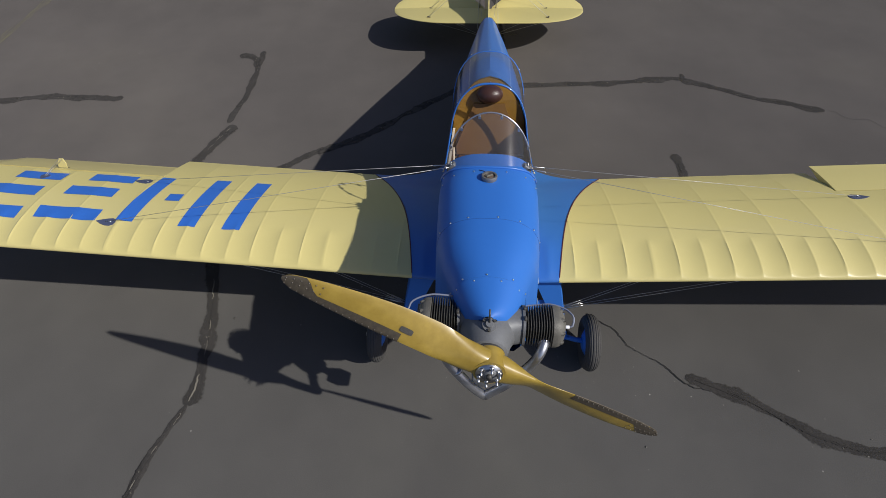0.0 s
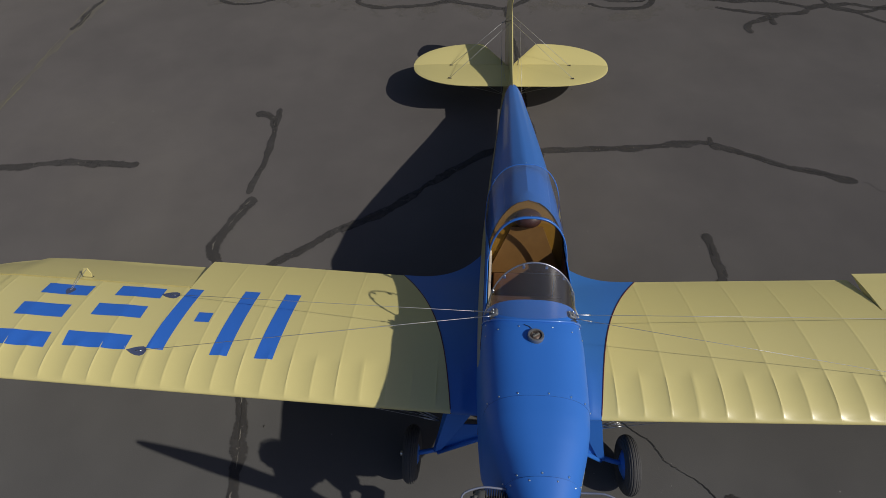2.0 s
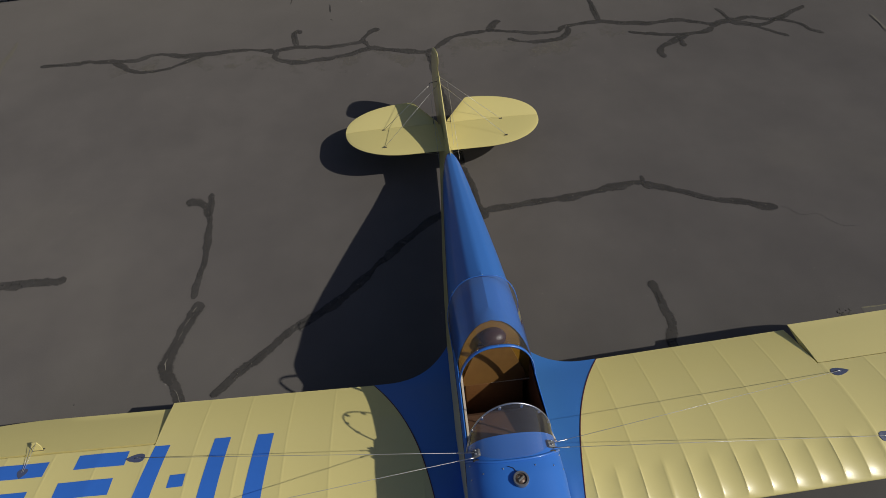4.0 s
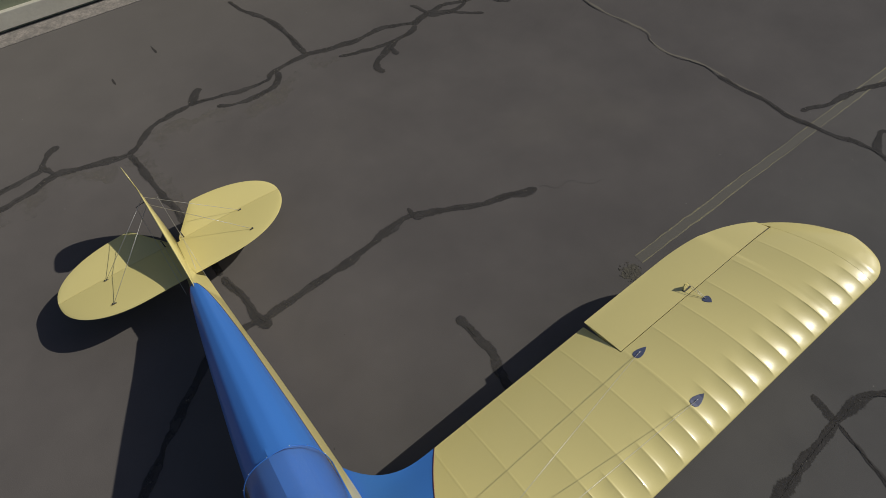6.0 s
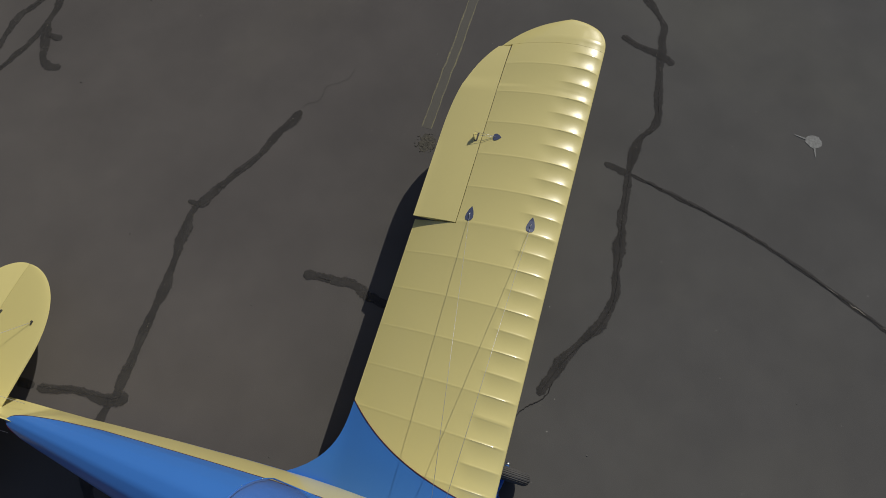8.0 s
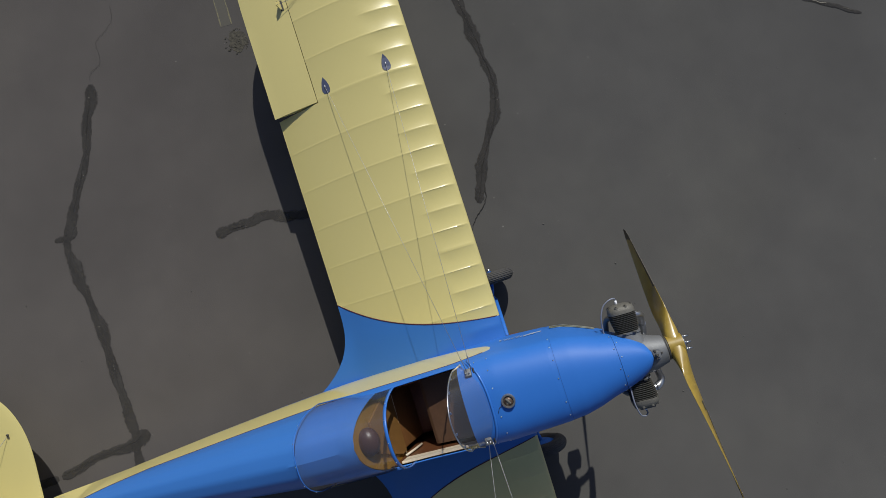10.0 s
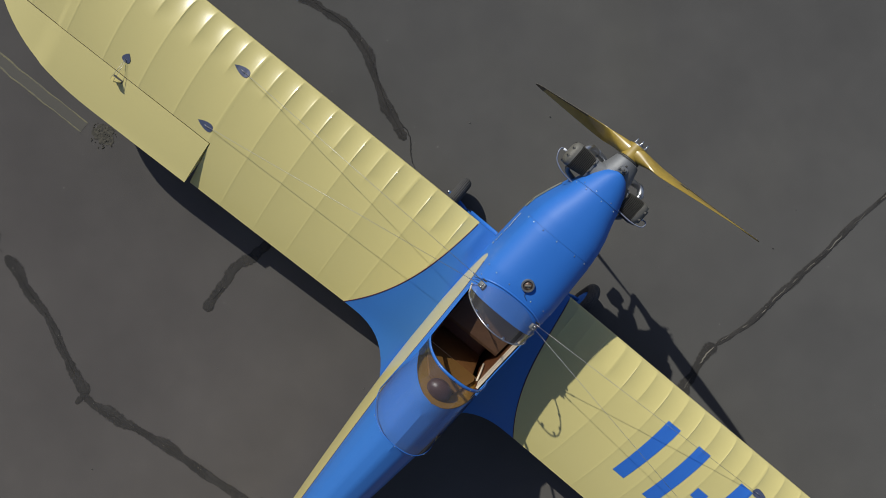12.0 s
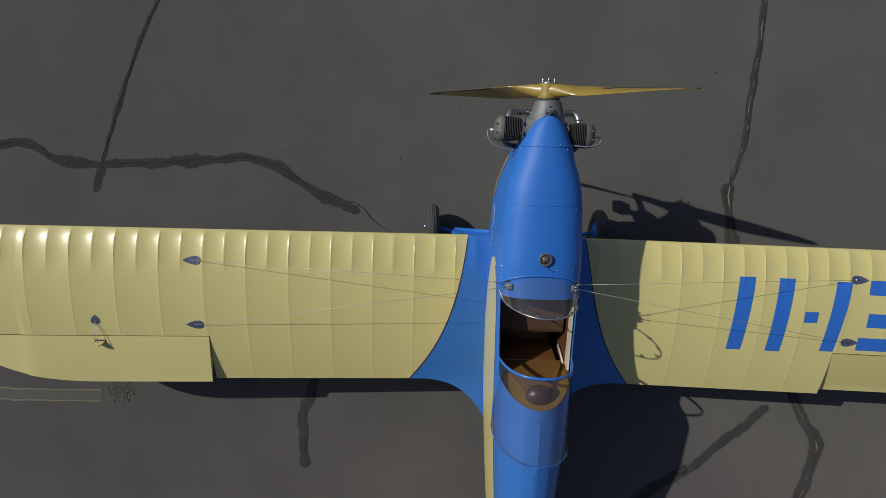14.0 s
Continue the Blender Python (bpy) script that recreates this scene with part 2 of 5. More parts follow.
def dust_material():
    m = bpy.data.materials.new("pale_dust")
    m.use_nodes = True
    t = m.node_tree
    b = t.nodes["Principled BSDF"]
    b.inputs["Base Color"].default_value = (0.165, 0.15, 0.125, 1)
    b.inputs["Roughness"].default_value = 0.95
    b.inputs["Specular IOR Level"].default_value = 0.1
    tc = t.nodes.new("ShaderNodeTexCoord")
    n = t.nodes.new("ShaderNodeTexNoise")
    n.inputs["Scale"].default_value, n.inputs["Detail"].default_value, n.inputs["Roughness"].default_value = 3.0, 8.0, 0.65
    t.links.new(tc.outputs["Object"], n.inputs["Vector"])
    r = t.nodes.new("ShaderNodeMapRange")
    r.inputs["From Min"].default_value, r.inputs["From Max"].default_value, r.inputs["To Max"].default_value = 0.47, 0.72, 0.6
    t.links.new(n.outputs["Fac"], r.inputs["Value"])
    t.links.new(r.outputs[0], b.inputs["Alpha"])
    return m


DUST = dust_material()
CHALK = material("white_paint_mark", (0.2, 0.2, 0.19), 0.8, grain=0.8, grain_scale=45, tint=(0.1, 0.1, 0.09))
CONCRETE = material("weathered_concrete", (0.34, 0.30, 0.26), 0.9, grain=0.75, grain_scale=26, stain=0.95, stain_scale=5, tint=(0.13, 0.12, 0.105), bump=0.5, bump_scale=60)
BEIGE = material("beige_painted_metal", (0.55, 0.52, 0.42), 0.5, grain=0.2, grain_scale=20, stain=0.3, stain_scale=2)
SAGE = material("sage_green_sheet_metal", (0.24, 0.26, 0.17), 0.5, grain=0.2, grain_scale=15, stain=0.3, stain_scale=1.5)
DARKMETAL = material("dark_grey_corrugated_metal", (0.10, 0.105, 0.12), 0.5, metal=0.3, grain=0.3, grain_scale=20)


# ---- mesh helpers ----
def part(name, bm, mat, parent=None, label="", smooth=True):
    me = bpy.data.meshes.new(name)
    bmesh.ops.recalc_face_normals(bm, faces=bm.faces[:])
    if smooth:
        for f in bm.faces:
            f.smooth = True
    bm.to_mesh(me)
    bm.free()
    for mm in mat if isinstance(mat, (list, tuple)) else [mat]:
        me.materials.append(mm)
    ob = new(name, me)
    if parent:
        ob.parent = parent
    if label:
        ob["label"] = label
    return ob


def sharp(ob, angle=35):
    ob.data.set_sharp_from_angle(angle=radians(angle))
    return ob


def box(bm, lo, hi, bevel=0.0, m=None):
    lo, hi = Vector(lo), Vector(hi)
    mid, size = (lo + hi) / 2, hi - lo
    mat = Matrix.Translation(mid) @ Matrix.Diagonal((*size, 1))
    r = bmesh.ops.create_cube(bm, size=1, matrix=(m or Matrix()) @ mat)
    if bevel:
        edges = list({e for v in r["verts"] for e in v.link_edges})
        bmesh.ops.bevel(bm, geom=edges, offset=bevel, segments=2, profile=0.5, affect="EDGES")


def loft(bm, rings, closed=True, caps=True, mat=None):
    """Faces between rings of points; mat(i, j) gives the material index of a face."""
    vs = [[bm.verts.new(p) for p in r] for r in rings]
    n = len(vs[0])
    for i in range(len(vs) - 1):
        for j in range(n if closed else n - 1):
            k = (j + 1) % n
            f = bm.faces.new((vs[i][j], vs[i][k], vs[i + 1][k], vs[i + 1][j]))
            if mat:
                f.material_index = mat(i, j)
    if caps and closed:
        for r in (vs[0], vs[-1]):
            bm.faces.new(r)
    return vs


def smooth_line(pts, step):
    """A Catmull-Rom line through points, at even steps."""
    pts = [Vector(p) for p in pts]
    if len(pts) < 2:
        return pts
    ext = [pts[0] * 2 - pts[1], *pts, pts[-1] * 2 - pts[-2]]
    out = []
    for i in range(1, len(ext) - 2):
        a, b, c, d = ext[i - 1:i + 3]
        n = max(1, int((c - b).length / step))
        for k in range(n):
            u = k / n
            out.append(0.5 * (2 * b + (c - a) * u + (2 * a - 5 * b + 4 * c - d) * u * u + (3 * b - a - 3 * c + d) * u ** 3))
    out.append(pts[-1])
    return out


def tube(bm, pts, r, sides=8, curve=0.0):
    """A round tube along points; r is a number or a function of 0..1."""
    pts = smooth_line(pts, curve) if curve else [Vector(p) for p in pts]
    rings, up = [], None
    for i, p in enumerate(pts):
        d = (pts[min(i + 1, len(pts) - 1)] - pts[max(i - 1, 0)]).normalized()
        if up is None:
            up = d.orthogonal().normalized()
        up = (up - d * up.dot(d)).normalized()
        side = d.cross(up)
        rad = r(i / (len(pts) - 1)) if callable(r) else r
        rings.append([p + rad * (math.cos(a) * up + math.sin(a) * side) for a in (2 * math.pi * k / sides for k in range(sides))])
    loft(bm, rings)


def fairing(bm, a, b, chord, thick, along):
    """A streamlined strut from a to b; its chord lies along the given way."""
    a, b = Vector(a), Vector(b)
    d = (b - a).normalized()
    f = (Vector(along) - d * d.dot(Vector(along))).normalized()
    s = d.cross(f)
    prof = [(-0.5, 0), (-0.42, 0.3), (-0.25, 0.48), (0, 0.46), (0.25, 0.3), (0.5, 0), (0.25, -0.3), (0, -0.46), (-0.25, -0.48), (-0.42, -0.3)]
    loft(bm, [[p + f * (u * chord) + s * (w * thick) for u, w in prof] for p in (a, b)])


def disc(bm, at, axis, r, depth, sides=24, r2=None):
    q = Vector(axis).to_track_quat("Z", "Y").to_matrix().to_4x4()
    bmesh.ops.create_cone(bm, cap_ends=True, segments=sides, radius1=r, radius2=r if r2 is None else r2, depth=depth, matrix=Matrix.Translation(at) @ q)


def dome(bm, at, r, squash=1.0, sides=8, rings=5):
    bmesh.ops.create_uvsphere(bm, u_segments=sides, v_segments=rings, radius=r, matrix=Matrix.Translation(at) @ Matrix.Diagonal((1, 1, squash, 1)))


def lerp(table, x):
    """Smooth values of a table of (x, a, b, ...) at x."""
    if x <= table[0][0]:
        return table[0][1:]
    for p, q in zip(table, table[1:]):
        if x <= q[0]:
            u = (x - p[0]) / (q[0] - p[0])
            return tuple(a + (b - a) * u for a, b in zip(p[1:], q[1:]))
    return table[-1][1:]


# ---- ground ----
bm = bmesh.new()
box(bm, (-400, -400, -0.3), (400, 400, 0))
ground = tagged(part("ground", bm, ASPHALT, smooth=False), "worn grey asphalt apron with sealed cracks", "ground", kind="structure")


# ---- the airplane: its own axes run aft (y) and up (z), and it sits nose-high on its tail ----
airplane = tagged(new("airplane"), "vintage single-seat low-wing airplane, cream wings, blue fuselage, wire-braced", "airplane")
airplane.matrix_world = pose(0, 0.030, 0.812, -12.14, 0, 0)

# fuselage stations: y, half width, top, bottom, height of the widest line, shoulder height and half width, roundness of the top
STATIONS = [
    (-1.072, 0.034, 0.558, 0.500, 0.510, 0.515, 0.029, 2.2),
    (-1.054, 0.076, 0.568, 0.440, 0.470, 0.490, 0.073, 2.2),
    (-1.02, 0.108, 0.577, 0.380, 0.440, 0.480, 0.103, 2.2),
    (-0.97, 0.142, 0.588, 0.300, 0.390, 0.450, 0.139, 2.2),
    (-0.8705, 0.184, 0.612, 0.220, 0.360, 0.430, 0.181, 2.3),
    (-0.87, 0.186, 0.612, 0.100, 0.330, 0.420, 0.183, 2.3),
    (-0.78, 0.216, 0.630, 0.03, 0.310, 0.430, 0.206, 2.35),
    (-0.68, 0.252, 0.648, -0.04, 0.290, 0.440, 0.240, 2.4),
    (-0.58, 0.284, 0.663, -0.08, 0.280, 0.445, 0.264, 2.45),
    (-0.45, 0.296, 0.676, -0.12, 0.270, 0.450, 0.279, 2.5),
    (-0.08, 0.313, 0.700, -0.15, 0.265, 0.480, 0.294, 2.6),
    (0.15, 0.315, 0.700, -0.155, 0.265, 0.490, 0.287, 2.6),
    (0.50, 0.315, 0.740, -0.155, 0.260, 0.500, 0.279, 2.3),
    (0.87, 0.307, 0.908, -0.15, 0.260, 0.500, 0.272, 1.95),
    (1.22, 0.296, 0.925, -0.13, 0.260, 0.500, 0.260, 2.0),
    (1.75, 0.264, 0.850, -0.08, 0.260, 0.500, 0.226, 2.1),
    (2.40, 0.214, 0.752, 0.00, 0.270, 0.495, 0.178, 2.1),
    (3.00, 0.160, 0.655, 0.08, 0.270, 0.480, 0.130, 2.1),
    (3.42, 0.126, 0.600, 0.13, 0.270, 0.465, 0.102, 2.1),
    (3.80, 0.098, 0.545, 0.18, 0.270, 0.450, 0.088, 2.1),
    (4.36, 0.048, 0.480, 0.25, 0.300, 0.430, 0.044, 2.1),
]
FACET = 4


def skin_point(y, q):
    """A point (x, z) of the fuselage section at y; q runs 0 keel, 4 widest line, 5 shoulder, 6 ridge."""
    hw, top, bot, zw, zs, xs, n = lerp(STATIONS, y)
    if q <= 5:
        line = ((0, bot), (hw * 0.8, bot), (hw * 0.97, bot + 0.04), (hw, (bot + zw) / 2), (hw, zw), (xs, zs))
        k = min(4, int(q))
        u = q - k
        return (line[k][0] + (line[k + 1][0] - line[k][0]) * u, line[k][1] + (line[k + 1][1] - line[k][1]) * u)

    def arc(u):
        a = math.pi / 2 * min(1.0, u)
        return xs * max(0.0, math.cos(a)) ** (2 / n), zs + (top - zs) * max(0.0, math.sin(a)) ** (2 / n)

    u = min(1.0, q - 5)
    x, z = arc(u)
    if y > 0.95:
        k = min(FACET - 1, int(u * FACET))
        w = u * FACET - k
        p, r = arc(k / FACET), arc((k + 1) / FACET)
        x, z = 0.25 * x + 0.75 * (p[0] + (r[0] - p[0]) * w), 0.25 * z + 0.75 * (p[1] + (r[1] - p[1]) * w)
    return x, z


def stripe(y):
    """Lower and upper edge of the cream side stripe, as q."""
    u = min(1.0, max(0.0, (y + 0.08) / 0.30)) ** 0.5
    lo, hi = 4.55 - 1.2 * u - 0.9 * min(1.0, max(0.0, (y - 0.2) / 0.8)), 4.55 + 0.45 * u
    if y > 2.70:
        hi = 6 - max(0.0, (3.46 - y) / 0.76) ** 0.5
        lo = max(1.0, 2.45 - 1.5 * max(0.0, (y - 2.9) / 0.55))
    return lo, hi


ARCH = 16


def skin(bm, y0, y1, step, sill=None):
    """The painted fuselage skin between two stations, both sides, up to q = sill."""
    n = max(1, round((y1 - y0) / step))
    ys = [y0 + (y1 - y0) * i / n for i in range(n + 1)]
    for s in (1, -1):
        rings = []
        for y in ys:
            lo, hi = stripe(y)
            qs = [min(lo, k) for k in (0, 1, 2, 3)] + [lo, (lo + hi) / 2, hi]
            if sill:
                qs += [hi + (max(hi, sill) - hi) * k / 5 for k in range(1, 6)]
            else:
                qs += [5 + (k / ARCH) if 5 + k / ARCH > hi else hi + (6 - hi) * 0.02 * k / ARCH for k in range(1, ARCH + 1)]
            rings.append([(s * skin_point(y, q)[0], y, skin_point(y, q)[1]) for q in qs])
        loft(bm, rings, closed=False, caps=False, mat=lambda i, j: 1 if j in (4, 5) and ys[i] > -0.09 else 0)
    bmesh.ops.remove_doubles(bm, verts=bm.verts[:], dist=0.0003)
    bmesh.ops.dissolve_degenerate(bm, dist=0.00005, edges=bm.edges[:])


SILL = 5.20
bm = bmesh.new()
skin(bm, 0.15, 0.87, 0.024, SILL)
skin(bm, -0.45, 0.15, 0.02)
fuselage = part("fuselage", bm, [BLUE, CREAM], airplane, "blue fuselage with a cream side stripe")
sharp(fuselage, 40)
bm = bmesh.new()
skin(bm, 0.87, 4.36, 0.03)
rear = part("rear_fuselage", bm, [DOPE, CREAM], airplane, "blue fabric turtledeck over stringers, cream stripe and tail")
sharp(rear, 28)

# nose cowling ahead of the seam, with the narrow nose piece lapping over it
bm = bmesh.new()
skin(bm, -0.87, -0.448, 0.015)
cowling = part("cowling", bm, [BLUE, CREAM], airplane, "glossy blue sheet-metal engine cowling")
bm = bmesh.new()
skin(bm, -1.072, -0.8706, 0.012)
for v in bm.verts:
    v.co.x *= 1.005
    v.co.z += 0.002
part("nose_cap", bm, [BLUE, CREAM], cowling)


def top_point(y, a, lift=0.0):
    """A point on the rounded top of the fuselage, a degrees up from its port shoulder (below 0: down the side)."""
    s = -1 if a > 90 else 1
    b = a if a <= 90 else 180 - a
    q = 5 + b / 90 if b >= 0 else 5 + b / 20
    x, z = skin_point(y, q)
    zc = lerp(STATIONS, y)[4]
    d = Vector((x, 0, max(0.02, z - zc) if b >= 0 else 0.0)).normalized()
    return Vector((s * (x + d.x * lift), y, z + d.z * lift))


# thin dark line along the upper edge of the stripe
for s in (1, -1):
    bm = bmesh.new()
    line = []
    for k in range(90):
        y = -0.02 + 3.46 * k / 89
        x, z = skin_point(y, stripe(y)[1])
        line.append((s * (x + 0.0006), y, z + 0.0006))
    tube(bm, line, 0.0022, 5)
    part("stripe_edge", bm, LINE, fuselage)

# rivets and lap lines
for y, angles in ((-0.472, range(12, 172, 24)), (-0.855, range(20, 165, 36)), (-0.885, (38, 74, 110, 146)), (-0.055, range(24, 160, 26)), (0.03, (25, 45, 135, 155))):
    for a in angles:
        bm = bmesh.new()
        dome(bm, top_point(y, a, 0.0005), 0.0052, 0.8, 8, 5)
        part("rivet", bm, STEEL, cowling)
for y in (-0.485, -0.869):
    bm = bmesh.new()
    tube(bm, [top_point(y, a, 0.0004) for a in range(0, 181, 6)], 0.0009, 5)
    part("lap_seam", bm, SEAM, cowling)
bm = bmesh.new()
tube(bm, [top_point(0.088 - 0.104 * math.sin(radians(a)) ** 1.5, a, 0.003) for a in range(10, 171, 5)], 0.0075, 8)
part("screen_bead", bm, GLOSS, fuselage, "raised blue bead in front of the windscreen")

TARNISH = material("tarnished_steel", (0.34, 0.33, 0.31), 0.38, metal=0.7, grain=0.5, grain_scale=50, stain=0.4, stain_scale=30)
SCRIPT = material("faded_white_script", (0.42, 0.45, 0.50), 0.6, grain=0.5, grain_scale=60)
# mesh vent and pale script on the port side of the nose
bm = bmesh.new()
loft(bm, [[top_point(y, a, 0.003) for y in (-0.80, -0.74, -0.68, -0.62, -0.56, -0.50)] for a in (-50, -45, -40, -35)], closed=False, caps=False)
vent = part("vent_mesh", bm, OLIVE, cowling, "olive mesh vent with a yellow edge")
bm = bmesh.new()
tube(bm, [top_point(y, a, 0.004) for y, a in ((-0.80, -50), (-0.70, -50), (-0.60, -50), (-0.50, -50), (-0.50, -42), (-0.50, -35), (-0.60, -35), (-0.70, -35), (-0.80, -35), (-0.80, -42), (-0.80, -50))], 0.0022, 5)
part("vent_frame", bm, material("pale_worn_edge", (0.30, 0.31, 0.27), 0.6), vent)
for k in range(9):
    y = -0.13 - 0.030 * k
    n = 0.012 + 0.006 * (k * 5 % 3)
    bm = bmesh.new()
    tube(bm, [top_point(y, -30 + (k * 5) % 4, 0.0015), top_point(y - n * 0.4, -24 + (k * 3) % 3, 0.0015), top_point(y - n, -29 + (k * 7) % 4, 0.0015)], 0.0024, 5, 0.005)
    part("script_stroke", bm, SCRIPT, fuselage)
bm = bmesh.new()
tube(bm, [top_point(-0.31, -22, 0.0015), top_point(-0.35, -26, 0.0015), top_point(-0.44, -28, 0.0015)], 0.003, 5, 0.01)
part("script_stroke", bm, SCRIPT, fuselage)

# fuel cap
at = Vector((0, -0.130, lerp(STATIONS, -0.130)[1]))
bm = bmesh.new()
rings = []
for r, z in ((0.044, -0.004), (0.046, 0.014), (0.043, 0.022), (0.034, 0.022), (0.031, 0.010), (0.001, 0.008)):
    rings.append([at + Vector((r * math.cos(a), r * math.sin(a), z)) for a in (2 * math.pi * k / 28 for k in range(28))])
loft(bm, rings)
cap = part("filler_cap", bm, TARNISH, airplane, "round metal fuel filler cap")
sharp(cap)
bm = bmesh.new()
disc(bm, at + Vector((0, 0, 0.012)), (0, 0, 1), 0.030, 0.004, 24)
part("cap_face", bm, material("stained_cap_face", (0.16, 0.11, 0.085), 0.45, metal=0.3, grain=0.6, grain_scale=60), cap)
bm = bmesh.new()
box(bm, (-0.022, -0.006, 0), (0.022, 0.006, 0.012), 0.003, Matrix.Translation(at + Vector((0, 0, 0.012))) @ pose(0, 0, 0, 0, 0, 35))
box(bm, (-0.012, 0.006, 0), (0.004, 0.018, 0.006), 0.002, Matrix.Translation(at + Vector((0, 0, 0.012))) @ pose(0, 0, 0, 0, 0, 35))
part("cap_bar", bm, HEAD, cap)
bm = bmesh.new()
tube(bm, [at + Vector(p) for p in ((-0.01, 0.03, 0.01), (-0.03, 0.07, 0.006), (-0.06, 0.085, 0.004))], 0.002, 5, 0.02)
part("cap_chain", bm, IRON, cap)

# ---- cockpit ----
bm = bmesh.new()
for s in (1, -1):
    rings = []
    for i in range(9):
        y = 0.02 + 0.84 * i / 8
        pts = [skin_point(y, q) for q in (1, 2, 3, 4, 4.5, 5, 5.1, SILL)]
        rings.append([(s * min(x - 0.016, 0.257), y, z - (0.02 if y < 0.16 else 0.0)) for x, z in pts])
    loft(bm, rings, closed=False, caps=False)
part("side_lining", bm, BROWN, airplane, "dark brown plywood cockpit lining")
bm = bmesh.new()
rings = []
for k in range(6):
    y = -0.19 + 0.335 * k / 5
    half = [skin_point(y, 4.2 + 1.8 * j / 12) for j in range(13)]
    ring = [(x * 0.91, y, z - 0.026) for x, z in half]
    rings.append(ring + [(-x, y, z) for x, y, z in reversed(ring[:-1])])
loft(bm, rings, closed=False, caps=False)
part("cowl_lining", bm, BROWN, airplane)
bm = bmesh.new()
box(bm, (-0.30, -0.25, -0.13), (0.30, 0.88, -0.11))
part("cockpit_floor", bm, BROWN, airplane)
bm = bmesh.new()
box(bm, (-0.235, -0.20, -0.11), (0.235, -0.18, 0.50))
part("front_bulkhead", bm, BROWN, airplane)
bm = bmesh.new()
box(bm, (-0.25, 0.03, 0.50), (0.25, 0.045, 0.655), 0.01)
panel = part("instrument_panel", bm, IRON, airplane, "black instrument panel under the cowl")
# leaning panel behind the seat, and the deck sides that reach forward to it
LEAN0, LEAN1 = (0.715, 0.59), (0.864, 0.908)


def deck_point(y, q):
    """The turtledeck section carried forward from its first frame."""
    x0, z0 = skin_point(0.87, SILL)
    x1, z1 = skin_point(y, SILL)
    x, z = skin_point(0.8701, q)
    w = (q - SILL) / (6 - SILL)
    return x * (x1 / x0 + (1 - x1 / x0) * w), z + (z1 - z0) * (1 - w)


def deck_rim(y):
    """How far up the deck side reaches at y."""
    zmax = LEAN0[1] + (LEAN1[1] - LEAN0[1]) * (y - LEAN0[0]) / (LEAN1[0] - LEAN0[0])
    lo, hi = SILL, 6.0
    for _ in range(24):
        mid = (lo + hi) / 2
        lo, hi = (mid, hi) if deck_point(y, mid)[1] < zmax else (lo, mid)
    return lo


rim_ys = [0.68 + 0.192 * k / 24 for k in range(25)]
for s in (1, -1):
    bm = bmesh.new()
    rings = []
    for y in rim_ys:
        top = deck_rim(y)
        rings.append([(s * deck_point(y, SILL + (top - SILL) * j / 10)[0], y, deck_point(y, SILL + (top - SILL) * j / 10)[1]) for j in range(11)])
    loft(bm, rings, closed=False, caps=False)
    bmesh.ops.remove_doubles(bm, verts=bm.verts[:], dist=0.0002)
    part("deck_side", bm, DOPE, rear)


def deck_half(y, z):
    """Half the width inside the fuselage or the deck at height z."""
    lo, hi = 3.0, 6.0
    for _ in range(24):
        mid = (lo + hi) / 2
        lo, hi = (mid, hi) if (deck_point(y, mid) if mid > SILL else skin_point(y, mid))[1] < z else (lo, mid)
    return (deck_point(y, lo) if lo > SILL else skin_point(y, lo))[0]


for s in (1, -1):
    bm = bmesh.new()
    rings = []
    for y in rim_ys[1:]:
        top = deck_rim(y) - 0.01
        pts = [deck_point(y, SILL + (top - SILL) * j / 10) for j in range(11)]
        rings.append([(s * (x - 0.006), y, z - 0.003) for x, z in pts])
    loft(bm, rings, closed=False, caps=False)
    bmesh.ops.remove_doubles(bm, verts=bm.verts[:], dist=0.0002)
    part("deck_lining", bm, AMBER, airplane)
bm = bmesh.new()
rows = []
for k in range(17):
    z = 0.345 + 0.555 * k / 16
    y = max(0.738 + 0.18 * (z - 0.38), 0.872 - 0.47 * (0.908 - z))
    half = max(0.01, deck_half(y, z) - 0.008)
    rows.append([(half * u, y, z) for u in (-1, -0.5, 0, 0.5, 1)])
loft(bm, rows, closed=False, caps=False)
part("lean_panel", bm, AMBER, airplane, "amber varnished plywood panel behind the seat", smooth=False)
bm = bmesh.new()
tilt_m = pose(0, 0.738, 0.38, -10.2, 0, 0)
loft(bm, [[tilt_m @ Vector((x, y, z)) for x, z in ((-0.222, 0.0), (0.222, 0.0), (0.228, 0.06), (0.105, 0.366), (-0.105, 0.366), (-0.228, 0.06))] for y in (-0.022, -0.006)])
SEATBACK = material("red_brown_leather_board", (0.185, 0.095, 0.026), 0.5, grain=0.35, grain_scale=20, stain=0.3, stain_scale=5, tint=(0.14, 0.065, 0.018))
part("seat_back", bm, SEATBACK, airplane, "red-brown seat back on the amber panel", smooth=False)
bm = bmesh.new()
box(bm, (-0.215, -0.025, -0.30), (0.215, 0.0, 0.0), 0.012, pose(0, 0.748, 0.370, -14, 0, 0))
part("back_cushion", bm, material("russet_leather", (0.16, 0.07, 0.022), 0.5, grain=0.4, grain_scale=40, bump=0.3, bump_scale=160), airplane, "russet leather back cushion")
bm = bmesh.new()
loft(bm, [[(x, y, z) for y, z in ((0.10, 0.455), (0.470, 0.395), (0.492, 0.380), (0.50, 0.04), (0.485, 0.04), (0.475, 0.37), (0.10, 0.44))] for x in (-0.235, 0.235)])
part("knee_board", bm, material("worn_brown_leather_board", (0.10, 0.052, 0.028), 0.5, grain=0.4, grain_scale=30, stain=0.4, stain_scale=6), airplane, "worn brown board below the windscreen", smooth=False)
bm = bmesh.new()
